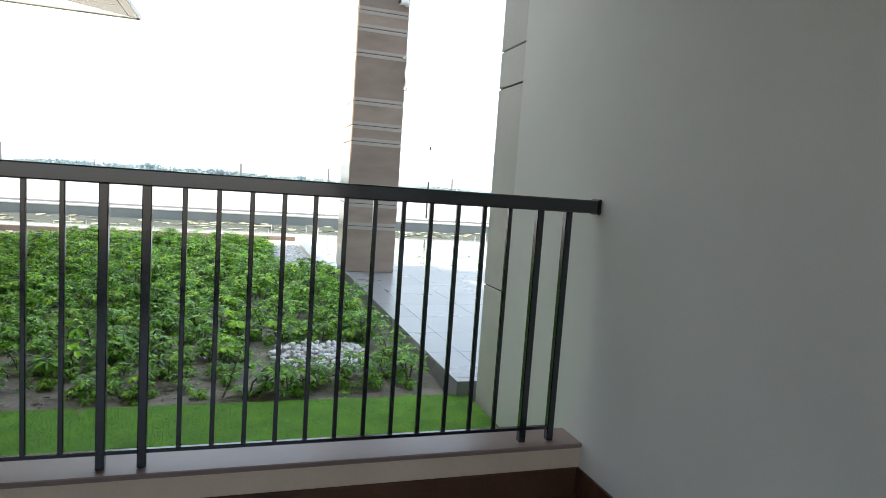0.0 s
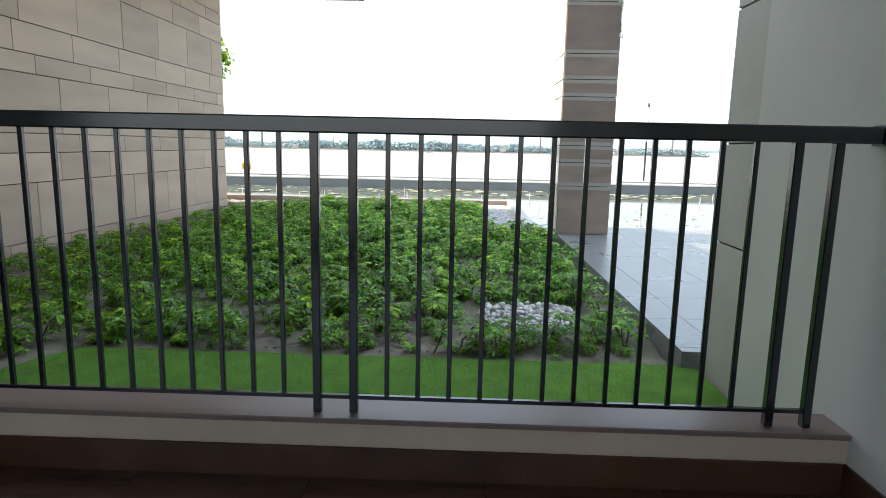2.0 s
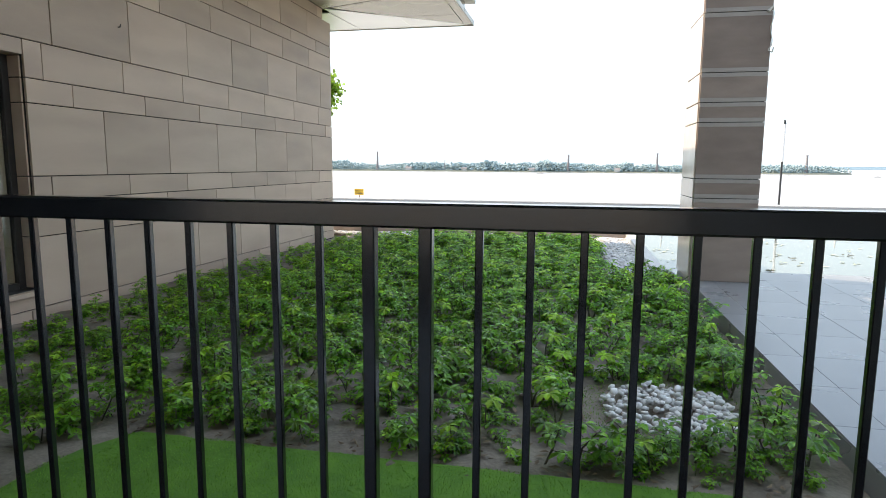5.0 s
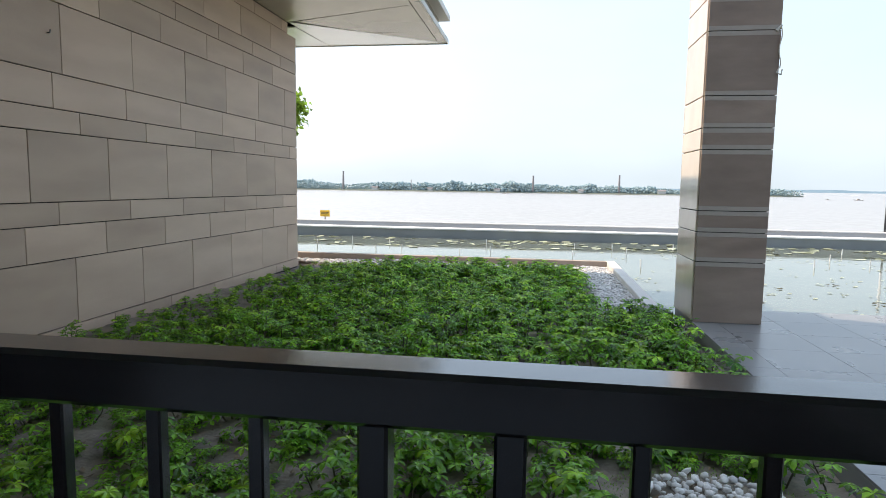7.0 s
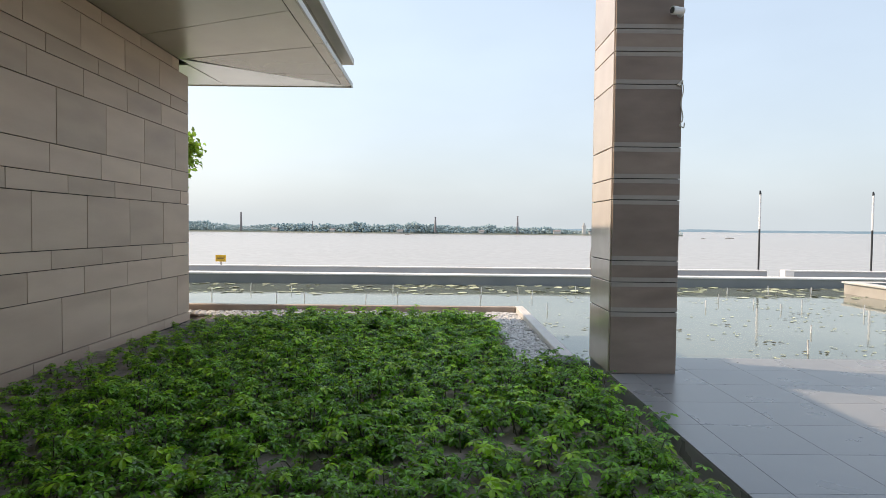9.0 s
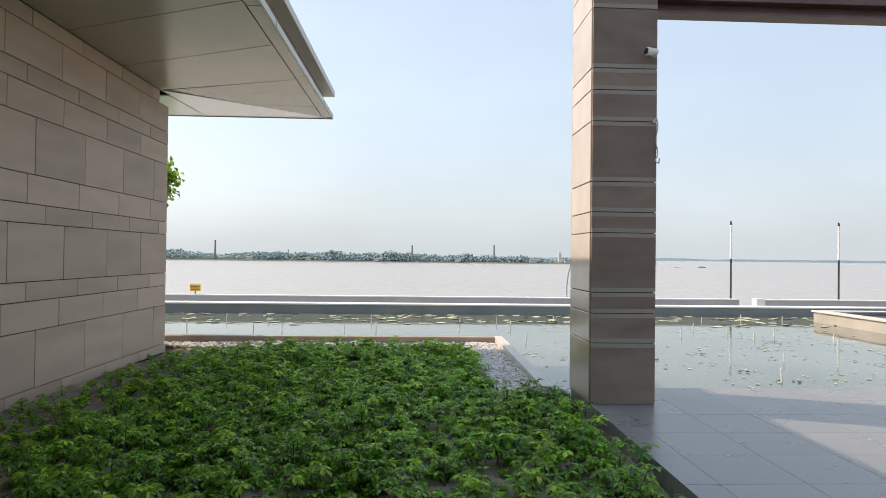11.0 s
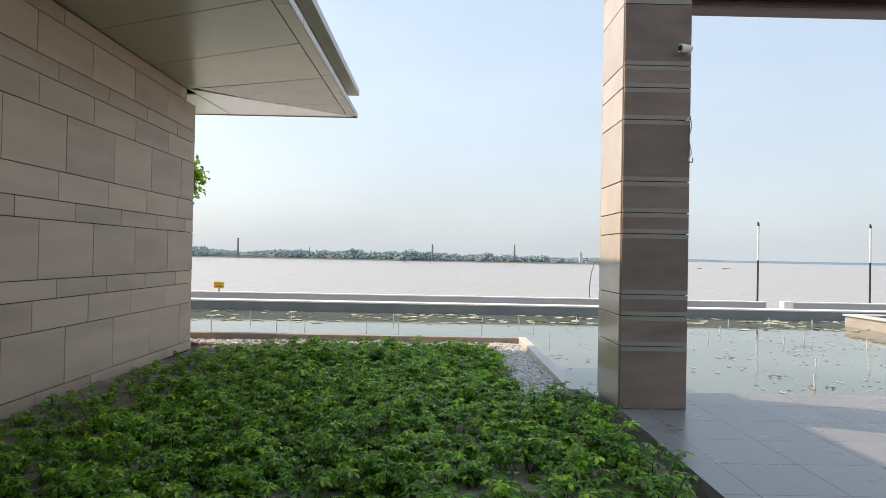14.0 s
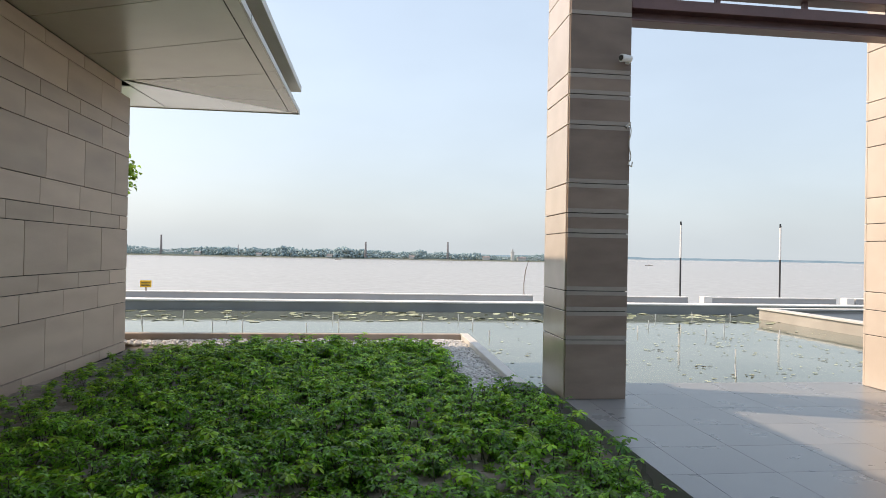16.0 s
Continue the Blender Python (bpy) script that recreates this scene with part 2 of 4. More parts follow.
def part(name, bm, material, parent=None, label=""):
    """Links a bmesh as one mesh object under a thing or under a part."""
    ob = new(name, mesh_of(name, bm, material))
    ob.parent = parent
    return tagged(ob, label)


def add_box(bm, x0, x1, y0, y1, z0, z1, bevel=0.0):
    made = bmesh.ops.create_cube(bm, size=1.0)
    m = Matrix.Translation(((x0 + x1) / 2, (y0 + y1) / 2, (z0 + z1) / 2)) @ Matrix.Diagonal((x1 - x0, y1 - y0, z1 - z0, 1))
    bmesh.ops.transform(bm, matrix=m, verts=made["verts"])
    if bevel:
        edges = list({e for v in made["verts"] for e in v.link_edges})
        bmesh.ops.bevel(bm, geom=edges, offset=bevel, segments=1, affect="EDGES")


def boxes(*dims, bevel=0.0):
    bm = bmesh.new()
    for d in dims:
        add_box(bm, *d, bevel=bevel)
    return bm


def add_tube(bm, a, b, r0, r1=None, sides=8):
    a, b = Vector(a), Vector(b)
    r1 = r0 if r1 is None else r1
    turn = (b - a).to_track_quat("Z", "Y").to_matrix().to_4x4()
    bmesh.ops.create_cone(bm, cap_ends=True, segments=sides, radius1=r0, radius2=max(r1, 1e-4), depth=(b - a).length,
                          matrix=Matrix.Translation((a + b) / 2) @ turn)


def tubes(*runs, sides=8):
    bm = bmesh.new()
    for r in runs:
        add_tube(bm, *r, sides=sides)
    return bm


def structure(name, bm, material, label, category):
    return tagged(part(name, bm, material), label, category, kind="structure")


def piece(name, parent, material, x0, x1, y0, y1, z0, z1, bevel=0.004):
    """One stone, tile or slab, an object of its own; alike pieces share their mesh."""
    key = (name, material.name, round(x1 - x0, 3), round(y1 - y0, 3), round(z1 - z0, 3))
    if key not in PLAIN:
        a, b, c = key[2] / 2, key[3] / 2, key[4] / 2
        PLAIN[key] = mesh_of(name, boxes((-a, a, -b, b, -c, c), bevel=bevel), material)
    ob = new(name, PLAIN[key])
    ob.parent = parent
    ob.location = ((x0 + x1) / 2, (y0 + y1) / 2, (z0 + z1) / 2)
    return ob


def thing(name, label, category, group="", at=(0, 0, 0)):
    ob = new(name)
    ob.location = at
    return tagged(ob, label, category, group)


def raw_mesh(name, verts, faces, material, slots=None):
    me = bpy.data.meshes.new(name)
    me.from_pydata(verts, [], faces)
    for m in material if isinstance(material, (list, tuple)) else (material,):
        me.materials.append(m)
    if slots is not None:
        me.polygons.foreach_set("material_index", slots)
    me.update()
    return me


GROUND_Z, PAVE_Z, POND_Z, RIVER_Z = -0.06, 0.045, -0.41, -8.5
HIP_Y = 10.0                       # where the soffit's hip leaves the wall
WALL_X, END_Y = -4.267, 10.36      # the stone house: face and far corner
RIGHT_X, RIGHT_END = 1.825, 1.20   # the white wall beside the balcony

# ---- the large structure ----
# ground under everything: terrace, slope to the river bed and the sheet that runs to the horizon
bm = bmesh.new()
ring = [(-60, -30), (60, -30), (60, 20.3), (-60, 20.3)]
top = [bm.verts.new((x, y, -0.55)) for x, y in ring]
low = [bm.verts.new((x * 1.15, y + (5 if y > 0 else -5), -9.4)) for x, y in ring]
far = [bm.verts.new(p) for p in ((-3000, -1500, -9.6), (3000, -1500, -9.6), (3000, 3500, -9.6), (-3000, 3500, -9.6))]
bm.faces.new(top)
for i in range(4):
    j = (i + 1) % 4
    bm.faces.new((top[i], low[i], low[j], top[j]))
    bm.faces.new((low[i], far[i], far[j], low[j]))
structure("ground", bm, DIRT, "bare brown earth bank sloping to the river bed", "ground")

bm = bmesh.new()
bmesh.ops.create_grid(bm, x_segments=2, y_segments=2, size=1, matrix=Matrix.Translation((0, 1760, RIVER_Z)) @ Matrix.Diagonal((2900, 1735, 1, 1)))
structure("water_river", bm, RIVER, "wide pale hazy river with small ripples", "river")

# balcony slab and floor
floor = structure("floor", boxes((-6.2, 2.1, -5.4, -0.066, -0.3, -0.012)), JOINT, "dark brown polished tile floor of the balcony", "floor")
# low upstand under the railing: cream face, dark skirting, granite top
structure("wall_upstand", boxes((WALL_X, RIGHT_X, -0.062, 0.075, -0.3, 0.196)), CREAM_PAINT, "low cream painted upstand wall below the railing", "low wall")
structure("baseboard", boxes((WALL_X, RIGHT_X - 0.014, -0.076, -0.064, -0.012, 0.112), bevel=0.003), FLOOR_TILE, "dark brown tile skirting along the upstand", "baseboard")
structure("baseboard_side", boxes((RIGHT_X - 0.012, RIGHT_X - 0.001, -5.2, -0.064, -0.012, 0.112), bevel=0.003), FLOOR_TILE, "dark brown tile skirting along the white wall", "baseboard")
structure("trim_coping", boxes((WALL_X, RIGHT_X - 0.002, -0.082, 0.09, 0.2, 0.22), bevel=0.004), GRANITE, "dark polished granite coping on the upstand", "coping")

# white wall beside the balcony, with clad end
structure("wall_east", boxes((RIGHT_X, RIGHT_X + 0.3, -5.4, 0.815, -0.3, 6.0)), PLASTER, "smooth white plaster wall with soft stains", "wall")
pier = structure("wall_east_end", boxes((RIGHT_X + 0.036, RIGHT_X + 0.29, 0.815, RIGHT_END - 0.004, -0.3, 6.0)), JOINT, "pale grey stone clad wall end with dark joints", "wall")
# Back opening is added, out of view, to let sky light into the balcony.
structure("wall_north_back", boxes((-6.2, -4.0, -5.6, -5.4, -0.3, 6.0), (1.5, 2.2, -5.6, -5.4, -0.3, 6.0), (-4.0, 1.5, -5.6, -5.4, -0.3, 0.5), (-4.0, 1.5, -5.6, -5.4, 2.8, 6.0)), PLASTER, "plain white plaster back wall, opening added to let light in", "wall")
structure("ceiling", boxes((WALL_X - 0.2, 2.15, -5.4, 0.35, 3.0, 3.3)), PLASTER, "plain white plaster ceiling over the balcony", "ceiling")
structure("wall_upper", boxes((WALL_X - 0.2, 2.15, 0.10, 0.35, 3.3, 6.0)), PLASTER, "white plaster wall above the balcony", "wall")

# stone house: core wall with a window opening, end wall, roof
T = 0.28
WY0, WY1, WZ0, WZ1 = 0.9, 3.355, 0.165, 2.25
house = structure("wall_west", boxes(
    (WALL_X - T, WALL_X - 0.02, -5.4, WY0, -0.3, 4.19), (WALL_X - T, WALL_X - 0.02, WY1, END_Y - 0.02, -0.3, 3.99), (WALL_X - T, WALL_X - 0.02, WY1, HIP_Y - 0.02, 3.99, 4.19),
    (WALL_X - T, WALL_X - 0.02, WY0, WY1, -0.3, WZ0), (WALL_X - T, WALL_X - 0.02, WY0, WY1, WZ1, 4.19),
    (-12, WALL_X - T, END_Y - T, END_Y - 0.02, -0.3, 3.99), (-12, WALL_X - T, HIP_Y - T, HIP_Y - 0.02, 3.99, 4.19)), JOINT, "beige sandstone wall of large coursed blocks", "wall")
structure("floor_room", boxes((-9, WALL_X - T, -3, 6, -0.3, 0.1)), ROOM, "plain floor of the room behind the window", "floor")
# West wall has an opening added to brighten the room behind the glass.
structure("wall_room", boxes((-9.2, -9, -3, 0.5, -0.3, 3.0), (-9.2, -9, 5.0, 6, -0.3, 3.0), (-9.2, -9, 0.5, 5.0, -0.3, 0.5), (-9.2, -9, 0.5, 5.0, 2.7, 3.0), (-9, WALL_X - T, -3.2, -3, -0.3, 3.0), (-9, WALL_X - T, 6, 6.2, -0.3, 3.0)), ROOM,
          "plain beige walls of the room behind the window, west side opened for light", "wall")
structure("ceiling_room", boxes((-9.2, WALL_X - T, -3.2, 6.2, 3.0, 3.1)), ROOM, "plain ceiling of the room behind the window", "ceiling")

# Unseen block added so that no sun reaches the white wall.
structure("wall_house_upper", boxes((-9, -2.3, -6, 3.9, 4.79, 7.6)), PLASTER, "plain unseen wall added above the roof to block the sun", "wall")

# window with dark frame in a stone reveal
win = structure("window_1", boxes((-4.47, -4.41, WY1 - 0.09, WY1 - 0.021, WZ0, WZ1 - 0.02), (-4.47, -4.41, WY0 + 0.021, WY0 + 0.09, WZ0, WZ1 - 0.02),
                (-4.47, -4.41, WY0 + 0.09, WY1 - 0.09, WZ1 - 0.09, WZ1 - 0.02), (-4.47, -4.41, WY0 + 0.09, WY1 - 0.09, WZ0, WZ0 + 0.06), bevel=0.004),
                FRAME_DARK, "tall window with dark metal frame in a deep stone reveal", "window")
part("transom", boxes((-4.465, -4.415, WY0 + 0.09, WY1 - 0.09, 0.88, 0.96), bevel=0.004), FRAME_DARK, win)
for z0, z1 in ((WZ0 + 0.06, 0.88), (0.96, WZ1 - 0.09)):
    pane = part("pane", boxes((-4.446, -4.436, WY0 + 0.09, WY1 - 0.09, z0, z1)), GLASS, win)
    pane.visible_shadow = False
part("sill", boxes((-4.43, -4.22, WY0 - 0.02, WY1 + 0.0, WZ0 - 0.05, WZ0 - 0.004), bevel=0.006), SANDSTONE, win)

# roof of the stone house: soffit panels, stepped fascia, top slab
EAVE_X, EAVE_Y = -1.76, 12.2
roof = tagged(part("roof", boxes((-14, EAVE_X - 0.19, -6, EAVE_Y - 0.19, 4.36, 4.62)), FASCIA), "flat overhanging roof with pale metal fascia and panelled soffit", "roof", kind="structure")
roof.location.z = 0.045


def soffit_z(x):
    return 4.145 + (x - WALL_X) / (EAVE_X - WALL_X) * 0.075


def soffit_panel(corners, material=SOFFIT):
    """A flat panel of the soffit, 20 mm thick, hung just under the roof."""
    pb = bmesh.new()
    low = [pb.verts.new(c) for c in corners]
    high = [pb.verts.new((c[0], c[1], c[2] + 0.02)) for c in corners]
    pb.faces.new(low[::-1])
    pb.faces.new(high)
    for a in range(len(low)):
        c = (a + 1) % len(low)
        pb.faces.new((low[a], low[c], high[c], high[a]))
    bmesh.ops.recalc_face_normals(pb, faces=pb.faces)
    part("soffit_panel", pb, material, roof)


part("soffit_backing", boxes((-12, EAVE_X - 0.02, -6, EAVE_Y - 0.02, 4.26, 4.34)), JOINT, roof)
BORDER_X = -1.935
GAP = 0.007
SKEW = 0.86
cuts = [-0.9, 0.45, 1.85, 3.2, 4.55, 5.92, 7.32, 8.72]
hip = (EAVE_Y - HIP_Y) / (EAVE_X - WALL_X)
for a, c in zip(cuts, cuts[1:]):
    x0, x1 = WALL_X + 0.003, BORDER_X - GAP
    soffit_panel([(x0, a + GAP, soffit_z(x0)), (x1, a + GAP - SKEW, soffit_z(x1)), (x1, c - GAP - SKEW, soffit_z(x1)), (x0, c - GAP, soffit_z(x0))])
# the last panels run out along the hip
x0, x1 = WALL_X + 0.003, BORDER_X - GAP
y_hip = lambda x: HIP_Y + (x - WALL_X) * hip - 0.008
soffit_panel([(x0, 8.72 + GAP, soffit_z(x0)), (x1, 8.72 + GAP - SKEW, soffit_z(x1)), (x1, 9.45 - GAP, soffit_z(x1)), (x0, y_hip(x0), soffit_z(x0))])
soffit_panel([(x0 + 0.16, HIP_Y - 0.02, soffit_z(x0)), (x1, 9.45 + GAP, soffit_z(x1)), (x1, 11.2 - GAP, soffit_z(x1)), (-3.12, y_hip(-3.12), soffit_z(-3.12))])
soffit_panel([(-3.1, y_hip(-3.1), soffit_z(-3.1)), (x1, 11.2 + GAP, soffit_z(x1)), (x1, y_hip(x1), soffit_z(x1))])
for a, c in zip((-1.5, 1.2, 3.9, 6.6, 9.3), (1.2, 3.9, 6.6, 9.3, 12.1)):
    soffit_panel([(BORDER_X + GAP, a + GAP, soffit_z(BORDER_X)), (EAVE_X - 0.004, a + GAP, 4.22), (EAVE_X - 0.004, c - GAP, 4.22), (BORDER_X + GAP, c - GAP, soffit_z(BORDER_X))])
# front overhang beyond the end wall, its panels brightened for light off the water
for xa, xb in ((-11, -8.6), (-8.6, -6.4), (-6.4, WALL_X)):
    soffit_panel([(xa + GAP, END_Y + 0.004, 4.145), (xb - GAP, END_Y + 0.004, 4.145), (xb - GAP, EAVE_Y - 0.004, 4.22), (xa + GAP, EAVE_Y - 0.004, 4.22)], LIT_SOFFIT)
soffit_panel([(WALL_X + GAP, HIP_Y + 0.012, 4.148), (-3.1, y_hip(-3.1) + 0.016, soffit_z(-3.1)), (-3.1, EAVE_Y - 0.004, 4.22), (WALL_X + GAP, EAVE_Y - 0.004, 4.22)], LIT_SOFFIT)
soffit_panel([(-3.1 + GAP, y_hip(-3.1) + 0.022, soffit_z(-3.1)), (EAVE_X - 0.03, EAVE_Y - 0.02, 4.22), (EAVE_X - 0.06, EAVE_Y - 0.004, 4.22), (-3.1 + GAP, EAVE_Y - 0.004, 4.22)], LIT_SOFFIT)
# fascia: lower lip, recess, gutter lip
part("fascia_lip", boxes((EAVE_X, EAVE_X + 0.02, -6, EAVE_Y + 0.02, 4.205, 4.30), (-14, EAVE_X, EAVE_Y, EAVE_Y + 0.02, 4.205, 4.30), bevel=0.003), FASCIA, roof)
part("fascia_tray", boxes((EAVE_X - 0.2, EAVE_X - 0.001, -6, EAVE_Y - 0.001, 4.272, 4.299)), FASCIA, roof)
part("fascia_recess", boxes((EAVE_X - 0.188, EAVE_X - 0.16, -6, EAVE_Y - 0.16, 4.301, 4.66), (-14, EAVE_X - 0.188, EAVE_Y - 0.188, EAVE_Y - 0.16, 4.301, 4.66)), SOFFIT, roof)
part("gutter", boxes((EAVE_X - 0.2, EAVE_X + 0.04, -6, EAVE_Y + 0.04, 4.662, 4.78), (-14, EAVE_X - 0.2, EAVE_Y - 0.2, EAVE_Y + 0.04, 4.662, 4.78), bevel=0.004), FASCIA, roof)
part("fascia_joint", boxes(*[(EAVE_X + 0.0205, EAVE_X + 0.0225, y, y + 0.008, 4.21, 4.296) for y in (3.0, 5.1, 7.2, 9.4, 11.0)]), JOINT, roof)

# garden bed, turf, paths
def height(x, y):
    return GROUND_Z - 0.0125 * max(0.0, y - 1.3) + 0.035 * noise.noise((x * 1.3, y * 1.3, 0.0)) + 0.022 * noise.noise((x * 4.5, y * 4.5, 3.0)) + 0.012 * noise.noise((x * 13, y * 13, 5.0)) - 0.012


bm = bmesh.new()
NX, NY = 130, 256
grid = [[bm.verts.new((-4.24 + 5.98 * i / NX, 0.076 + 11.74 * j / NY, 0)) for i in range(NX + 1)] for j in range(NY + 1)]
for row in grid:
    for v in row:
        under = v.co.x > -1.8 and v.co.y < 1.22
        v.co.z = height(v.co.x, v.co.y) - (0.09 if under else 0.0)
for j in range(NY):
    for i in range(NX):
        bm.faces.new((grid[j][i], grid[j][i + 1], grid[j + 1][i + 1], grid[j + 1][i])).smooth = True
structure("ground_bed", bm, SOIL, "dry brown soil of the planting bed", "soil")

bm = bmesh.new()
pts = [(RIGHT_X, 0.08), (RIGHT_X, 1.255)] + [(1.7 - 0.12 * i, 1.30 + 0.03 * noise.noise((i * 0.7, 0, 9))) for i in range(29)]
pts += [(-1.72, 1.22), (-1.8, 1.08), (-1.84, 0.9), (-1.86, 0.6), (-1.9, 0.08)]
base = [bm.verts.new((x, y, GROUND_Z - 0.06)) for x, y in pts]
top = [bm.verts.new((x, y, GROUND_Z + 0.012)) for x, y in pts]
bm.faces.new(top)
for i in range(len(pts)):
    j = (i + 1) % len(pts)
    bm.faces.new((base[i], base[j], top[j], top[i]))
bmesh.ops.recalc_face_normals(bm, faces=bm.faces)
structure("ground_turf", bm, TURF, "strip of short bright green artificial turf", "turf")

# pavement slab and pond
pavement = structure("pavement", boxes((1.745, 14, 1.265, 6.66, -0.5, PAVE_Z - 0.016)), PAVING, "pale grey paving slabs of the terrace", "pavement")
bm = bmesh.new()
bmesh.ops.create_grid(bm, x_segments=2, y_segments=2, size=1, matrix=Matrix.Translation((0, 13.35, POND_Z)) @ Matrix.Diagonal((44, 6.7, 1, 1)))
structure("water_pond", bm, POND, "still murky green lily pond", "pond")
# retaining block under the bed
structure("ground_core", boxes((-14, 1.6, 1.0, 11.96, -0.5, -0.3)), DIRT, "packed earth under the bed", "soil")
# pond edge kerbs
structure("trim_kerb", boxes((1.53, 1.69, 7.2, 11.88, -0.5, -0.055), bevel=0.008), WHITE_CAP, "pale concrete kerb between gravel and pond", "kerb")
structure("trim_kerb_far", boxes((-14, 1.525, 11.72, 11.88, -0.5, -0.06), bevel=0.008), KERB_BROWN, "brown stone kerb along the pond", "kerb")

# far pond wall, the promenade below it, river parapet with gaps
structure("wall_pond", boxes((-50, 50, 20.0, 20.45, -0.6, -0.125)), DARK_WALL, "long grey retaining wall across the pond", "wall")
structure("trim_pond_coping", boxes((-50, 50, 19.97, 20.6, -0.123, -0.075), bevel=0.006), SUNLIT_CAP, "white coping on the pond wall, brightened for sun", "coping")
structure("pavement_promenade", boxes((-50, 50, 20.46, 31.6, -9.3, -0.95)), CONCRETE, "grey promenade behind the pond wall", "pavement")
PARAPET = (29.85, 30.2, -0.949, -0.52)
runs = ((-50, 7.86), (8.5, 16.1), (17.41, 24.47), (25.61, 50))
river_wall = structure("wall_river", boxes(*[(a, c, *PARAPET) for a, c in runs], bevel=0.006), PARAPET_GREY, "low grey concrete parapet by the river with gaps", "low wall")
# White caps draw the parapet's sunlit top edge.
for a, c in runs:
    part("cap", boxes((a, c, 29.82, 30.23, -0.519, -0.47), bevel=0.006), SUNLIT_CAP, river_wall)
for x in (16.95, 25.03):
    part("end_block", boxes((x, x + 0.455, 29.8, 30.25, -0.949, -0.45), bevel=0.008), SUNLIT_CAP, river_wall)

# raised basin in the pond
basin = structure("wall_basin", boxes((12.4, 12.7, 7.0, 18.5, -0.6, -0.1), (12.7, 34, 18.2, 18.5, -0.6, -0.1)), CONCRETE, "raised cream concrete basin wall in the pond", "low wall")
part("coping", boxes((12.35, 12.75, 6.95, 18.55, -0.097, -0.045), (12.75, 34, 18.15, 18.55, -0.097, -0.045), bevel=0.006), WHITE_CAP, basin)
structure("floor_basin", boxes((12.7, 34, 7.0, 18.2, -0.6, -0.16)), BLACK_PLASTIC, "dark lined floor of the raised basin", "floor")

# ---- the railing ----
railing = thing("railing", "black painted steel railing with square balusters on a granite coping", "railing", at=(0, 0, 0.22))


def rail_part(name, x0, x1, y0, y1, z0, z1, bevel=0.003):
    ob = piece(name, railing, RAIL_PAINT, x0, x1, y0, y1, z0, z1, bevel)
    ob.location.z -= 0.22
    return ob


rail_part("handrail", WALL_X + 0.01, RIGHT_X - 0.012, -0.052, 0.006, 1.173, 1.226, 0.005)
rail_part("bottom_rail", WALL_X + 0.01, 1.69, -0.03, -0.012, 0.268, 0.282, 0.002)
MODULE, PAIR, FIRST = 1.543, 0.126, 0.024
for k in range(-2, 2):
    for dx in (0.0, PAIR):
        x = FIRST + k * MODULE + dx
        rail_part("post", x - 0.0145, x + 0.0145, -0.037, -0.007, 0.22, 1.1745)
    if k < 1:
        lead = 0.114 if k == 0 else 0.125
        for i in range(1, 13):
            x = FIRST + k * MODULE + PAIR + lead + 0.1068 * (i - 1)
            rail_part("baluster", x - 0.008, x + 0.008, -0.0295, -0.0135, 0.281, 1.1745, 0.002)
rail_part("wall_plate", RIGHT_X - 0.013, RIGHT_X - 0.001, -0.056, 0.01, 1.168, 1.232, 0.003)

# ---- the stone pillars ----
COURSES = [0.045, 0.662, 0.96, 1.172, 1.773, 1.982, 2.291, 2.902, 3.22, 3.44, 4.05, 4.36, 4.57]
PX0, PX1, PY0, PY1 = 1.732, 2.4, 5.87, 6.67


def pillar(dx, dy, label):
    p = thing("pillar", label, "pillar", "pillars of the terrace", at=(dx, dy, PAVE_Z))
    core = part("core", boxes((PX0 + 0.016, PX1 - 0.016, PY0 + 0.016, PY1 - 0.016, 0, 4.5)), JOINT, p)
    for a, c in zip(COURSES, COURSES[1:]):
        z0, z1 = a - PAVE_Z + 0.004, c - PAVE_Z - 0.004
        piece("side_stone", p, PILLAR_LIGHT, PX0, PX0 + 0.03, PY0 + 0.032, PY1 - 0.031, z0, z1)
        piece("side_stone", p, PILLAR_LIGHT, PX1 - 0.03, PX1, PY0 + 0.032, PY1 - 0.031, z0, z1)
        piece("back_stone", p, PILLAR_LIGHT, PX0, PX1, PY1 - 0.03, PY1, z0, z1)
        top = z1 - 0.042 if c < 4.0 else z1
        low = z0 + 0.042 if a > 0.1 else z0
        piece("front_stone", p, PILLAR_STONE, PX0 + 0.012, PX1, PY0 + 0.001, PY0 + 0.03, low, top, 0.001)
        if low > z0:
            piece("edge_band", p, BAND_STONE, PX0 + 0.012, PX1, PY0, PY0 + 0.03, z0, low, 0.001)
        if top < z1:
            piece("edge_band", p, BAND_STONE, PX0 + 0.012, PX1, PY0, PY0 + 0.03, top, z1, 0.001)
    return p


pillar(0.0, 0.0, "tall stone clad pillar, brown banded front darkened for shade, cream side")
pillar(3.9, -0.2, "second tall cream stone pillar by the pond")

# steel frame between the pillar heads
beam = thing("pergola_beam", "maroon painted steel beam with an upper rail between the pillars", "beam", at=(2.4, 5.99, 4.03))
part("bottom_flange", boxes((0.0, 6.2, -0.1, 0.1, 0.0, 0.02), bevel=0.003), STEEL_BROWN, beam)
part("web", boxes((0.0, 6.2, -0.012, 0.012, 0.0205, 0.1195)), STEEL_BROWN, beam)
part("middle_flange", boxes((0.0, 6.2, -0.13, 0.1, 0.12, 0.235), bevel=0.003), STEEL_BROWN, beam)
part("upper_rail", boxes((0.0, 6.2, -0.1, 0.1, 0.36, 0.46), bevel=0.003), STEEL_BROWN, beam)
for x in (0.05, 1.02, 2.05, 3.08, 4.1, 5.15):
    part("stub_post", boxes((x - 0.025, x + 0.025, -0.025, 0.025, 0.2355, 0.3595), bevel=0.002), STEEL_BROWN, beam)

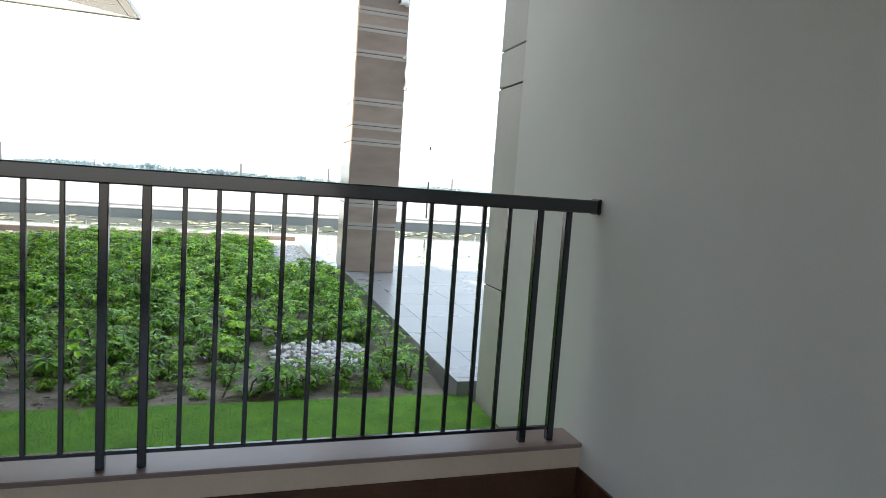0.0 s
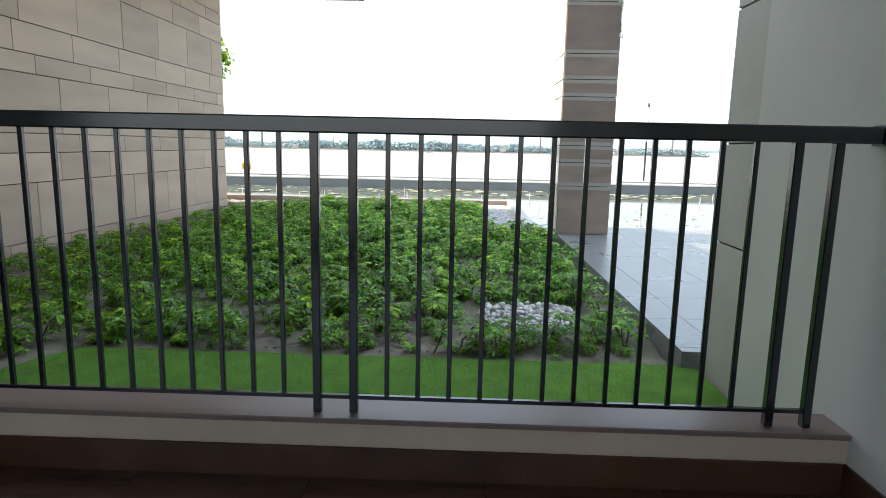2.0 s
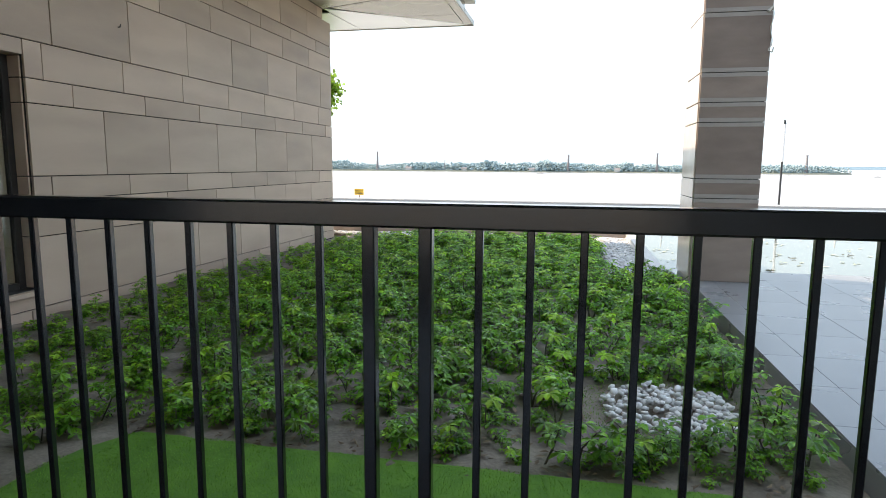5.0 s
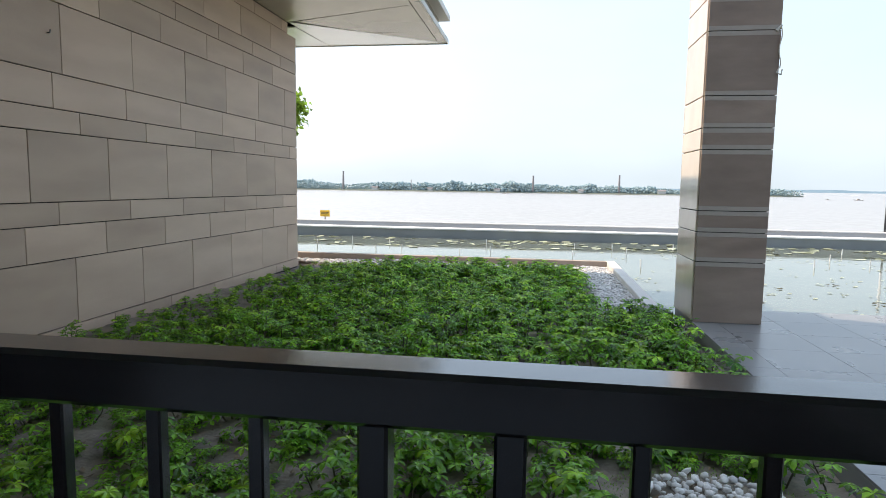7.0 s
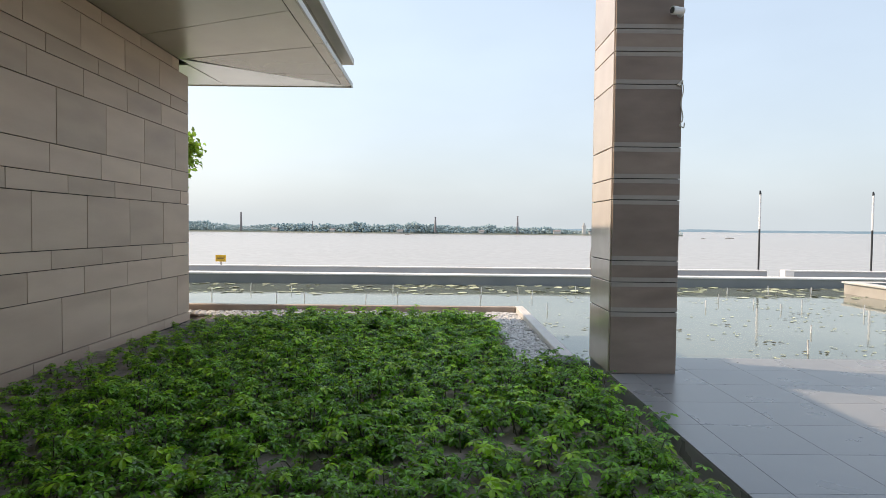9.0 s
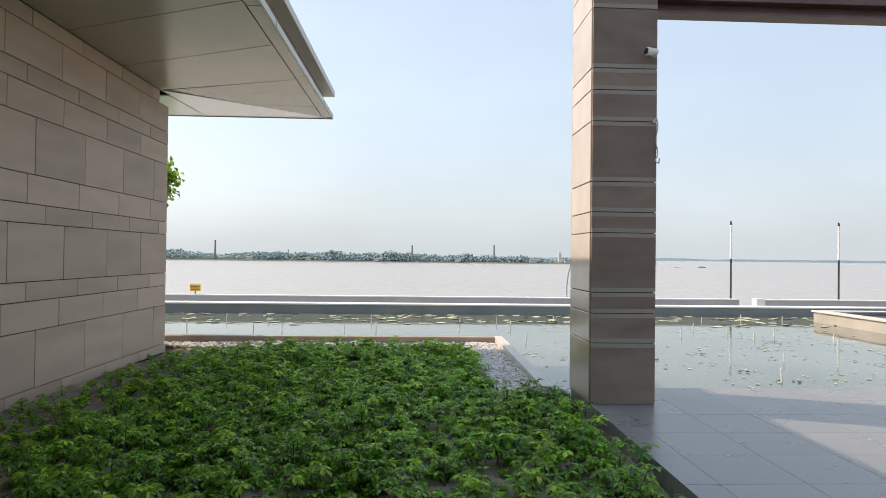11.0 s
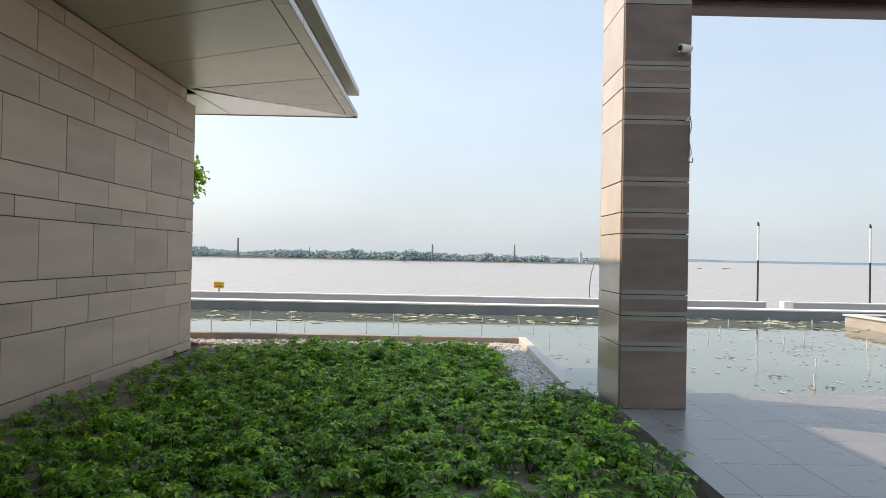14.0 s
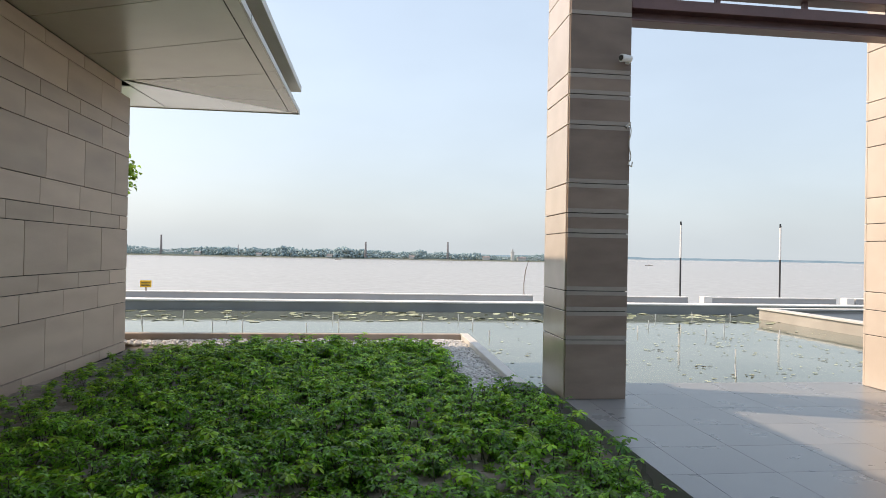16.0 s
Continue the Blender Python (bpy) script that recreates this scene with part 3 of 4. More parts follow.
# security camera on the pillar
cctv = thing("security_camera", "small white security camera fixed to the pillar", "camera", at=(2.36, PY0, 3.575))
cctv.scale = (1.15, 1.15, 1.15)
part("bracket", tubes(((0, 0, 0), (0, -0.05, 0), 0.025, 0.02), ((0, -0.05, 0), (-0.03, -0.09, 0.01), 0.016)), WHITE_PLASTIC, cctv)
part("housing", tubes(((-0.10, -0.10, 0.005), (0.0, -0.07, 0.01), 0.036, 0.028), sides=14), WHITE_PLASTIC, cctv)
part("lens", tubes(((-0.106, -0.102, 0.005), (-0.101, -0.1003, 0.005), 0.026), sides=14), BLACK_PLASTIC, cctv)

# rope hanging from a hook on the pillar edge
rope = thing("rope", "pale frayed rope hanging at the pillar edge", "rope", at=(PX1 - 0.012, PY0, 2.5))
bm = bmesh.new()
prev = Vector((0.008, -0.012, 0.43))
for i in range(1, 11):
    p = Vector((0.008 + 0.010 * math.sin(i * 0.9), -0.014 + 0.006 * math.cos(i), 0.43 - i * 0.039))
    add_tube(bm, prev, p, 0.005, 0.0055, 6)
    prev = p
part("cord", bm, ROPE, rope)
part("knot", tubes(((-0.035, -0.012, 0.39), (0.01, -0.014, 0.44), 0.016, 0.009)), ROPE, rope)
part("loop", tubes(((0.008, -0.014, 0.045), (-0.012, -0.016, 0.0), 0.006), ((-0.012, -0.016, 0.0), (0.03, -0.016, -0.02), 0.006), ((0.03, -0.016, -0.02), (0.036, -0.016, 0.03), 0.006)), ROPE, rope)

# ---- small garden things ----
def spike_light(x, y, turn):
    z = height(x, y)
    s = thing("garden_spotlight", "small black garden spotlight on a ground spike among shrubs", "spotlight", "garden spotlights", at=(x, y, z))
    s.rotation_euler = (0, 0, turn)
    part("spike", tubes(((0, 0, -0.05), (0, 0, 0.13), 0.010)), BLACK_PLASTIC, s)
    head = part("head", tubes(((-0.07, 0, 0.19), (0.06, 0, 0.13), 0.042, 0.034), sides=16), BLACK_PLASTIC, s)
    part("glass", tubes(((-0.073, 0, 0.1912), (-0.0695, 0, 0.1897), 0.036), sides=16), GLASS, head)
    part("yoke", boxes((-0.012, 0.012, -0.046, -0.042, 0.11, 0.17), (-0.012, 0.012, 0.042, 0.046, 0.11, 0.17), (-0.012, 0.012, -0.046, 0.046, 0.105, 0.11)), BLACK_PLASTIC, s)


spike_light(-1.41, 5.74, 0.5)
spike_light(-1.36, 9.7, 1.2)
ubox = thing("utility_box", "low olive green utility box beside the pillar", "utility box", at=(1.56, 6.79, -0.16))
part("body", boxes((-0.15, 0.15, -0.11, 0.11, 0, 0.11), bevel=0.01), OLIVE, ubox)
part("lid", boxes((-0.165, 0.165, -0.125, 0.125, 0.112, 0.135), bevel=0.008), OLIVE, ubox)

hook = thing("wall_hook", "small dark bent nail in the stone wall", "hook", at=(WALL_X, 4.545, 2.71))
part("shank", tubes(((-0.01, 0, 0), (0.03, 0, 0), 0.006), ((0.03, 0, 0), (0.036, 0, 0.03), 0.006, 0.005), sides=8), BLACK_PLASTIC, hook)
peg = thing("ground_spike", "thin black pointed spike in the soil beside the pillar", "spike", at=(1.665, 6.42, height(1.665, 6.42)))
part("shaft", tubes(((0, 0, -0.04), (0.004, 0, 0.13), 0.012, 0.010), ((0.004, 0, 0.13), (0.006, 0, 0.17), 0.010, 0.002), sides=8), BLACK_PLASTIC, peg)

# yellow notice board on the river wall
sign = thing("notice_sign", "small yellow notice board on a short post", "sign", at=(-10.74, 30.02, -0.47))
sign.scale = (1.55, 1.55, 1.55)
part("post", boxes((-0.02, 0.02, -0.015, 0.015, 0, 0.16), bevel=0.003), KERB_BROWN, sign)
board = part("board", boxes((-0.165, 0.165, -0.03, -0.0155, 0.1, 0.31), bevel=0.004), YELLOW, sign)
part("writing", boxes(*[(-0.13, 0.13 - 0.03 * (i % 2), -0.0325, -0.0305, 0.14 + 0.045 * i, 0.158 + 0.045 * i) for i in range(3)]), INK, board)


def lamp_post(x, y):
    s = thing("lamp_post", "slim lamp post, black below and white above, behind the parapet", "lamp post", "lamp posts", at=(x, y, -0.95))
    part("lower_pole", tubes(((0, 0, 0), (0, 0, 2.5), 0.045), sides=12), BLACK_PLASTIC, s)
    part("upper_pole", tubes(((0, 0, 2.5005), (0, 0, 4.25), 0.055, 0.05), sides=12), WHITE_PLASTIC, s)
    part("cap", tubes(((0, 0, 4.251), (-0.02, 0, 4.44), 0.058, 0.036), sides=12), BLACK_PLASTIC, s)
    part("base_plate", boxes((-0.13, 0.13, -0.13, 0.13, 0.0, 0.02), bevel=0.003), BLACK_PLASTIC, s)


for x in (10.05, 16.1, 21.8, 27.5):
    lamp_post(x, 30.7)
cane = thing("bent_cane", "thin bent dark pole behind the parapet", "pole", at=(7.6, 30.6, -0.95))
cane.scale = (1.7, 1.7, 1.7)
part("shaft", tubes(((0, 0, 0), (-0.02, 0, 0.6), 0.014), ((-0.02, 0, 0.6), (0.03, 0, 1.0), 0.013), ((0.03, 0, 1.0), (0.12, 0, 1.3), 0.012, 0.008)), BARK, cane)

# marker stakes standing in the pond
STAKES = [(-5.5, 14.7), (-4.75, 15.3), (-3.68, 15.2), (-1.15, 15.3), (1.07, 15.2), (2.0, 15.1), (3.54, 15.6), (7.5, 15.7), (8.8, 16.1), (10.0, 16.2), (-5.1, 13.6),
          (-3.6, 13.5), (-2.94, 13.3), (-1.6, 13.3), (-0.9, 13.5), (0.95, 13.6), (2.2, 14.2), (2.2, 12.0), (5.7, 12.8), (6.5, 14.0), (7.07, 12.35), (7.87, 13.0),
          (6.03, 9.64), (5.0, 7.97), (7.0, 13.35), (8.45, 11.9)]
for i, (x, y) in enumerate(STAKES):
    lean = 0.02 * math.sin(i * 2.1)
    h = 0.15 + 0.07 * math.sin(i * 1.7) ** 2
    s = tagged(part("pond_stake", tubes(((0, 0, -0.15), (lean, 0.01, h), 0.014, 0.012), sides=8), WHITE_PLASTIC), "thin pale marker stake standing in the pond", "stake", "pond stakes")
    s.location = (x * 1.149, (y + 0.24) * 1.149 - 0.24, POND_Z)

# lily pads afloat
rng = random.Random(5)
verts, faces = [], []
for i in range(1900):
    if i < 1000:
        x, y, r = rng.uniform(-16, 19), 16.7 + 3.2 * rng.random() ** 0.8, rng.uniform(0.05, 0.14)
        if noise.noise((x * 0.7, y * 1.2, 4)) < -0.05:
            continue
    else:
        x, y, r = rng.uniform(1.9, 12), rng.uniform(7.4, 17), rng.uniform(0.014, 0.045)
        if noise.noise((x * 0.9, y * 0.9, 8)) < 0.0:
            continue
    c0, n, turn, tilt = len(verts), 11, rng.uniform(0, 6.3), rng.uniform(-0.12, 0.12) if i < 1000 else 0
    verts.append((x, y, POND_Z + 0.006))
    for k in range(n):
        a = turn + 0.2 + k * (6.283 - 0.4) / (n - 1)
        verts.append((x + r * math.cos(a), y + r * math.sin(a), POND_Z + 0.012 + r * tilt * math.cos(a - 1) + 0.1 * r * abs(tilt)))
    faces += [(c0, c0 + k, c0 + k + 1) for k in range(1, n)]
tagged(new("lily_pads", raw_mesh("lily_pads", verts, faces, PAD)), "scattered pale green lily pads on the pond", "lily pads", kind="stuff")

verts, faces = [], []
for i in range(16):
    x, y = rng.uniform(2.6, 11), rng.uniform(8.2, 15)
    for k in range(rng.randint(2, 5)):
        u, v, r, a = x + rng.gauss(0, 0.09), y + rng.gauss(0, 0.05), rng.uniform(0.025, 0.06), rng.uniform(0, 6.28)
        n = len(verts)
        verts += [(u + r * w * math.cos(a + q), v + r * w * math.sin(a + q), POND_Z + 0.012 + 0.02 * (q in (1.1, 4.2)) * rng.random()) for q, w in ((0, 1), (1.1, 0.5), (3.14, 1), (4.2, 0.6))]
        faces.append((n, n + 1, n + 2, n + 3))
tagged(new("floating_leaves", raw_mesh("floating_leaves", verts, faces, STEM)), "dark dead leaves floating on the pond", "dead leaves", kind="stuff")

# ---- plants ----
def leaflet(verts, faces, slots, slot, at, way, up, length, width):
    """One leaflet, folded along its midrib and drooping to the tip."""
    side = way.cross(up).normalized()
    n = len(verts)
    droop = length * 0.2
    for f, w in ((0.4, 0.36), (0.76, 0.5)):
        mid = at + way * length * f + up * (length * 0.06 - droop * f * f)
        verts += [mid + side * width * w + up * width * 0.14, mid, mid - side * width * w + up * width * 0.14]
    verts += [at, at + way * length - up * droop]
    faces += [(n + 6, n, n + 1), (n + 6, n + 1, n + 2), (n, n + 3, n + 4, n + 1), (n + 1, n + 4, n + 5, n + 2), (n + 3, n + 7, n + 4), (n + 4, n + 7, n + 5)]
    slots += [slot] * 6


def stick(verts, faces, slots, slot, a, b, r0, r1):
    way = (b - a).normalized()
    u = way.orthogonal().normalized()
    v = way.cross(u)
    n = len(verts)
    for c, r in ((a, r0), (b, r1)):
        for k in range(3):
            verts.append(c + (u * math.cos(k * 2.094) + v * math.sin(k * 2.094)) * r)
    faces += [(n + k, n + (k + 1) % 3, n + 3 + (k + 1) % 3, n + 3 + k) for k in range(3)]
    slots += [slot] * 3


def umbrella_shrub(seed, tall, stems, leaves, lit_top=0.0):
    """Stems (a list of its own) and leaves of a small shrub with umbrella-like leaves."""
    r = random.Random(seed)
    wood, leaf = ([], [], []), ([], [], [])
    for s in range(stems):
        a = r.uniform(0, 6.283)
        foot = Vector((r.uniform(-0.03, 0.03), r.uniform(-0.03, 0.03), -0.03))
        lean = Vector((math.cos(a), math.sin(a), 0)) * r.uniform(0.02, 0.11)
        head = foot + lean + Vector((0, 0, tall * r.uniform(0.7, 1.05)))
        knee = foot.lerp(head, 0.5) + Vector((r.uniform(-0.02, 0.02), r.uniform(-0.02, 0.02), 0))
        stick(*wood, 0, foot, knee, 0.006, 0.005)
        stick(*wood, 0, knee, head, 0.005, 0.003)
        count = r.randint(leaves - 2, leaves)
        for q in range(count):
            f = q / max(1, count - 1)
            root = knee.lerp(head, 0.15 + 0.85 * f) if q else foot.lerp(knee, 0.9)
            b = a + q * 2.4 + r.uniform(-0.4, 0.4)
            rise = 0.1 + 0.55 * f
            way = Vector((math.cos(b), math.sin(b), rise)).normalized()
            hub = root + way * r.uniform(0.04, 0.10) * (1.2 - 0.5 * f)
            stick(*wood, 0, root, hub, 0.002, 0.0015)
            # Pale leaves: real young tips, plus light put into bushy far shrubs.
            young_lit = (q == count - 1 and r.random() < (0.4 if stems > 2 else 0.2)) or (f > 0.45 and r.random() < lit_top)
            normal = (Vector((0, 0, 1)) + Vector((math.cos(b), math.sin(b), 0)) * r.uniform(-0.3, 0.6)).normalized()
            u = normal.orthogonal().normalized()
            v = normal.cross(u)
            n = r.randint(7, 9) if young_lit else r.randint(5, 7)
            size = r.uniform(0.042, 0.068) * ((1.05 if lit_top else 1.2) if young_lit else 1)
            for k in range(n):
                c = k * 6.283 / n + r.uniform(-0.15, 0.15)
                out = (u * math.cos(c) + v * math.sin(c) - normal * r.uniform(-0.2, 0.3)).normalized()
                leaflet(*leaf, 1 if young_lit else 0, hub, out, normal, size * r.uniform(0.8, 1.1), size * 0.46)
    return wood, leaf


KINDS = [umbrella_shrub(11 + i, h, s, l) for i, (h, s, l) in enumerate(((0.2, 4, 6), (0.25, 4, 6), (0.15, 5, 5), (0.31, 3, 7), (0.22, 4, 6), (0.12, 5, 4), (0.16, 4, 5), (0.27, 2, 7), (0.22, 1, 8), (0.26, 1, 9), (0.17, 2, 6), (0.13, 2, 5), (0.2, 2, 6)))]
# far-end shrubs with the light there put into yellow-green top leaves
KINDS += [umbrella_shrub(41 + i, 0.2 + 0.05 * i, 4, 7, 0.62) for i in range(3)]
# planting places, nearest rows first
rng = random.Random(21)
places = []
y = 1.5
while y < 10.6:
    x = -4.1 + rng.uniform(0, 0.2)
    while x < 1.68:
        px, py = x + rng.uniform(-0.08, 0.08), y + rng.uniform(-0.09, 0.09)
        x += 0.2
        edge = 1.62 if py < 6.45 else 0.84 + 0.06 * math.sin(py * 3)
        if px > edge or px < -4.12:
            continue
        if 0.5 < px < 1.5 and 1.76 < py < 2.66:
            continue
        sparse = 0.36 + 0.5 * min(1, max(0, (py - 1.9) / 3.2)) + 0.45 * noise.noise((px * 0.8, py * 0.8, 17))
        if px < -2.6:
            sparse -= 0.18 if px < -3.0 else 0.06
        if px > 0.3 and py < 3.4:
            sparse -= 0.12
        if rng.random() < sparse + 0.18:
            places.append((px, py, rng.choice((8, 9, 10, 11, 12, 10, 12, 6, 5) if py < 3.6 + rng.uniform(0, 1.5) else ((0, 1, 2, 3, 4, 5, 6, 7, 1, 4) if py < 5.5 + rng.uniform(0, 3.5) else (13, 14, 15, 1, 3, 13))), rng.uniform(0, 6.28), rng.uniform(0.75, 1.2) * (0.5 if px < -3.55 else 0.62 if px < -3.0 else 0.85 if px < -2.5 else 1) * (0.9 if py > 9.9 else 1)))
    y += 0.195
# a loose row that hugs the turf and the left corner
for i in range(60):
    places.append((rng.uniform(-4.0, -2.0), rng.uniform(0.35, 1.45), rng.choice((0, 2, 10, 12, 8)), rng.uniform(0, 6.28), rng.uniform(0.75, 1.05)))
for px, py in ((0.68, 1.62), (0.85, 1.5), (1.04, 1.57), (1.24, 1.64), (1.44, 1.75), (1.52, 2.1)):
    places.append((px, py, rng.choice((8, 9, 12, 3)), rng.uniform(0, 6.28), rng.uniform(0.8, 1.0)))
# taller twiggy ones that lean over the paving edge and by the gravel
py = 2.5
while py < 6.5:
    places.append((rng.uniform(1.3, 1.6), py, rng.choice((9, 8, 12, 7, 10)), rng.uniform(0, 6.28), rng.uniform(0.9, 1.2)))
    py += rng.uniform(0.1, 0.22)
for px, py in ((1.3, 6.5), (1.47, 6.72), (1.6, 6.4), (1.17, 6.85)):
    places.append((px, py, rng.choice((8, 9)), rng.uniform(0, 6.28), rng.uniform(0.95, 1.2)))
places.sort(key=lambda p: p[1])

first = []
for wood, leaf in KINDS:
    s = tagged(new("shrub", raw_mesh("shrub", wood[0], wood[1], STEM)), "small green umbrella-leaved shrub growing in the bed", "shrub", "shrubs of the bed")
    f = new("foliage", raw_mesh("foliage", leaf[0], leaf[1], [LEAF, YOUNG_LIT], leaf[2]))
    f.parent = s
    first.append(s)
used = set()
NEAR = 290
for px, py, kind, turn, size in places[:NEAR]:
    m = Matrix.LocRotScale((px, py, height(px, py) + 0.004), Euler((0, 0, turn)), (size, size, size))
    if kind not in used:
        used.add(kind)
        first[kind].matrix_basis = m
    else:
        s = copy_thing(first[kind], Matrix.LocRotScale((px, py, height(px, py) + 0.004), Euler((0, 0, turn)), None))
        s.scale = (size, size, size)
for kind, s in enumerate(first):
    if kind not in used:
        for o in (*s.children, s):
            bpy.data.objects.remove(o)
# the rest of the bed as one mass
KV = [(np.array([tuple(v) for v in w[0]]), w[1], np.array([tuple(v) for v in lf[0]]), lf[1], lf[2]) for w, lf in KINDS]
vs, fs, ss, n0 = [], [], [], 0
for px, py, kind, turn, size in places[NEAR:]:
    wv, wf, lv, lf, sl = KV[kind]
    c, s = math.cos(turn), math.sin(turn)
    rot = np.array(((c, s, 0), (-s, c, 0), (0, 0, 1))) * size
    at = np.array((px, py, height(px, py)))
    for vv, ff, mm in ((wv, wf, [0] * len(wf)), (lv, lf, [k + 1 for k in sl])):
        vs.append(vv @ rot + at)
        fs += [tuple(k + n0 for k in f) for f in ff]
        ss += mm
        n0 += len(vv)
tagged(new("shrub_mass", raw_mesh("shrub_mass", np.concatenate(vs).tolist(), fs, [STEM, LEAF, YOUNG_LIT], ss)), "dense low mass of green umbrella-leaved shrubs", "shrubs", kind="stuff")

# tiny seedlings between them
vs, fs, ss, n0 = [], [], [], 0
for i in range(1000):
    px, py = rng.uniform(-4.0, 1.6), 1.42 + 4.2 * rng.random() ** 1.2
    kind, turn, size = rng.choice((10, 11, 5)), rng.uniform(0, 6.28), rng.uniform(0.35, 0.65)
    if 0.5 < px < 1.5 and 1.76 < py < 2.66:
        continue
    wv, wf, lv, lf, sl = KV[kind]
    c, s = math.cos(turn), math.sin(turn)
    rot = np.array(((c, s, 0), (-s, c, 0), (0, 0, 1))) * size
    at = np.array((px, py, height(px, py)))
    for vv, ff, mm in ((wv, wf, [0] * len(wf)), (lv, lf, [k + 1 for k in sl])):
        vs.append(vv @ rot + at)
        fs += [tuple(k + n0 for k in f) for f in ff]
        ss += mm
        n0 += len(vv)
tagged(new("seedlings", raw_mesh("seedlings", np.concatenate(vs).tolist(), fs, [STEM, LEAF, YOUNG_LIT], ss)), "tiny green seedlings scattered over the soil", "seedlings", kind="stuff")

# dry fallen leaves on the soil
verts, faces = [], []
for i in range(2600):
    x, y = rng.uniform(-4.0, 1.6), 1.35 + 6 * rng.random() ** 1.5
    z = height(x, y) + 0.008
    a, s = rng.uniform(0, 6.28), rng.uniform(0.012, 0.035)
    n = len(verts)
    for k, w in ((0, 1), (1.3, 0.45), (3.14, 1), (4.9, 0.45)):
        verts.append((x + s * w * math.cos(a + k), y + s * w * math.sin(a + k), z + rng.uniform(0, 0.014)))
    faces.append((n, n + 1, n + 2, n + 3))
tagged(new("leaf_litter", raw_mesh("leaf_litter", verts, faces, mat("dry_leaf", (0.09, 0.06, 0.035), (0.26, 0.2, 0.13), 9, 0.8, bump=0.2, island=0.4))), "dry brown fallen leaves on the soil", "leaf litter", kind="stuff")

# turf blades
nb = 110000
gr = np.random.default_rng(3)
bx, by = gr.uniform(-1.86, RIGHT_X, nb), gr.uniform(0.09, 1.32, nb)
edge = 1.30 + 0.012 * np.sin(bx * 9)
keep = (by < edge) & ((bx > -1.7) | (by < 1.0))
extra = 5000
ex, ey = gr.uniform(0.5, 1.52, extra), gr.uniform(1.74, 2.68, extra)
ekeep = ~((ex > 0.68) & (ex < 1.33) & (ey > 1.88) & (ey < 2.54)) & (np.hypot((ex - 1.0) / 0.5, (ey - 2.2) / 0.46) < 1.05)
bx, by = np.concatenate((bx[keep], ex[ekeep])), np.concatenate((by[keep], ey[ekeep]))
n = len(bx)
a, h, w = gr.uniform(0, 6.283, n), gr.uniform(0.004, 0.013, n), gr.uniform(0.0012, 0.0026, n)
lx, ly = gr.normal(0, 0.006, n), gr.normal(0, 0.006, n)
bz = np.full(n, GROUND_Z + 0.008)
tri = np.stack((np.stack((bx - w * np.cos(a), by - w * np.sin(a), bz), 1), np.stack((bx + w * np.cos(a), by + w * np.sin(a), bz), 1), np.stack((bx + lx, by + ly, bz + h), 1)), 1).reshape(-1, 3)
tagged(new("turf_grass", raw_mesh("turf_grass", tri.tolist(), np.arange(3 * n).reshape(-1, 3).tolist(), BLADE)), "short bright green turf blades", "grass", kind="stuff")

# ---- pebbles ----
def pebble_mesh(seed):
    bm = bmesh.new()
    bmesh.ops.create_icosphere(bm, subdivisions=1, radius=1.0)
    for v in bm.verts:
        v.co *= 1 + 0.22 * noise.noise(v.co * 1.3 + Vector((seed * 7.1, 0, 0)))
        v.co.z *= 0.62
        v.co.x *= 1.25
    for f in bm.faces:
        f.smooth = True
    return mesh_of("pebble", bm, PEBBLE)


PEBBLES = [pebble_mesh(i) for i in range(6)]
bed = thing("pebble_bed", "patch of smooth white pebbles among the shrubs", "pebbles", at=(1.01, 2.2, GROUND_Z))
rng = random.Random(77)
placed = []
tries = 0
while len(placed) < 298 and tries < 9000:
    tries += 1
    u, v, r = rng.uniform(-0.36, 0.36), rng.uniform(-0.36, 0.36), rng.uniform(0.015, 0.025)
    if abs(u) ** 2.6 / 0.36 ** 2.6 + abs(v) ** 2.6 / 0.36 ** 2.6 > 1:
        continue
    level = sum(1 for q in placed if math.hypot(q[0] - u, q[1] - v) < 0.8 * (q[2] + r))
    if level > 1:
        continue
    placed.append((u, v, r))
    ob = new("pebble", PEBBLES[len(placed) % 6])
    ob.parent = bed
    ob.location = (u, v, 0.006 + r * 0.5 + level * r * 0.85)
    ob.rotation_euler = (rng.uniform(-0.4, 0.4), rng.uniform(-0.4, 0.4), rng.uniform(0, 6.28))
    ob.scale = (r, r, r)


def gravel_mass(name, label, area, count, r0, r1, seed):
    g = random.Random(seed)
    shapes = [(np.array([tuple(v.co) for v in me.vertices]), [tuple(p.vertices) for p in me.polygons]) for me in PEBBLES]
    vs, fs, n0 = [], [], 0
    for i in range(count):
        x, y = g.uniform(area[0], area[1]), g.uniform(area[2], area[3])
        r, a = g.uniform(r0, r1), g.uniform(0, 6.28)
        pv, pf = shapes[i % 6]
        rot = np.array(((math.cos(a), math.sin(a), 0), (-math.sin(a), math.cos(a), 0), (0, 0, 1))) * r
        vs.append(pv @ rot + np.array((x, y, height(x, y) + g.uniform(0.0, 0.035))))
        fs += [tuple(k + n0 for k in f) for f in pf]
        n0 += len(pv)
    me = raw_mesh(name, np.concatenate(vs).tolist(), fs, PEBBLE)
    me.polygons.foreach_set("use_smooth", [True] * len(fs))
    tagged(new(name, me), label, "pebbles", kind="stuff")


gravel_mass("gravel_strip", "strip of white pebbles along the pond kerb", (0.98, 1.54, 6.75, 11.72), 2300, 0.022, 0.036, 5)
gravel_mass("gravel_border", "border of white pebbles at the far end of the bed", (-6.0, 1.54, 11.1, 11.71), 2600, 0.022, 0.036, 6)

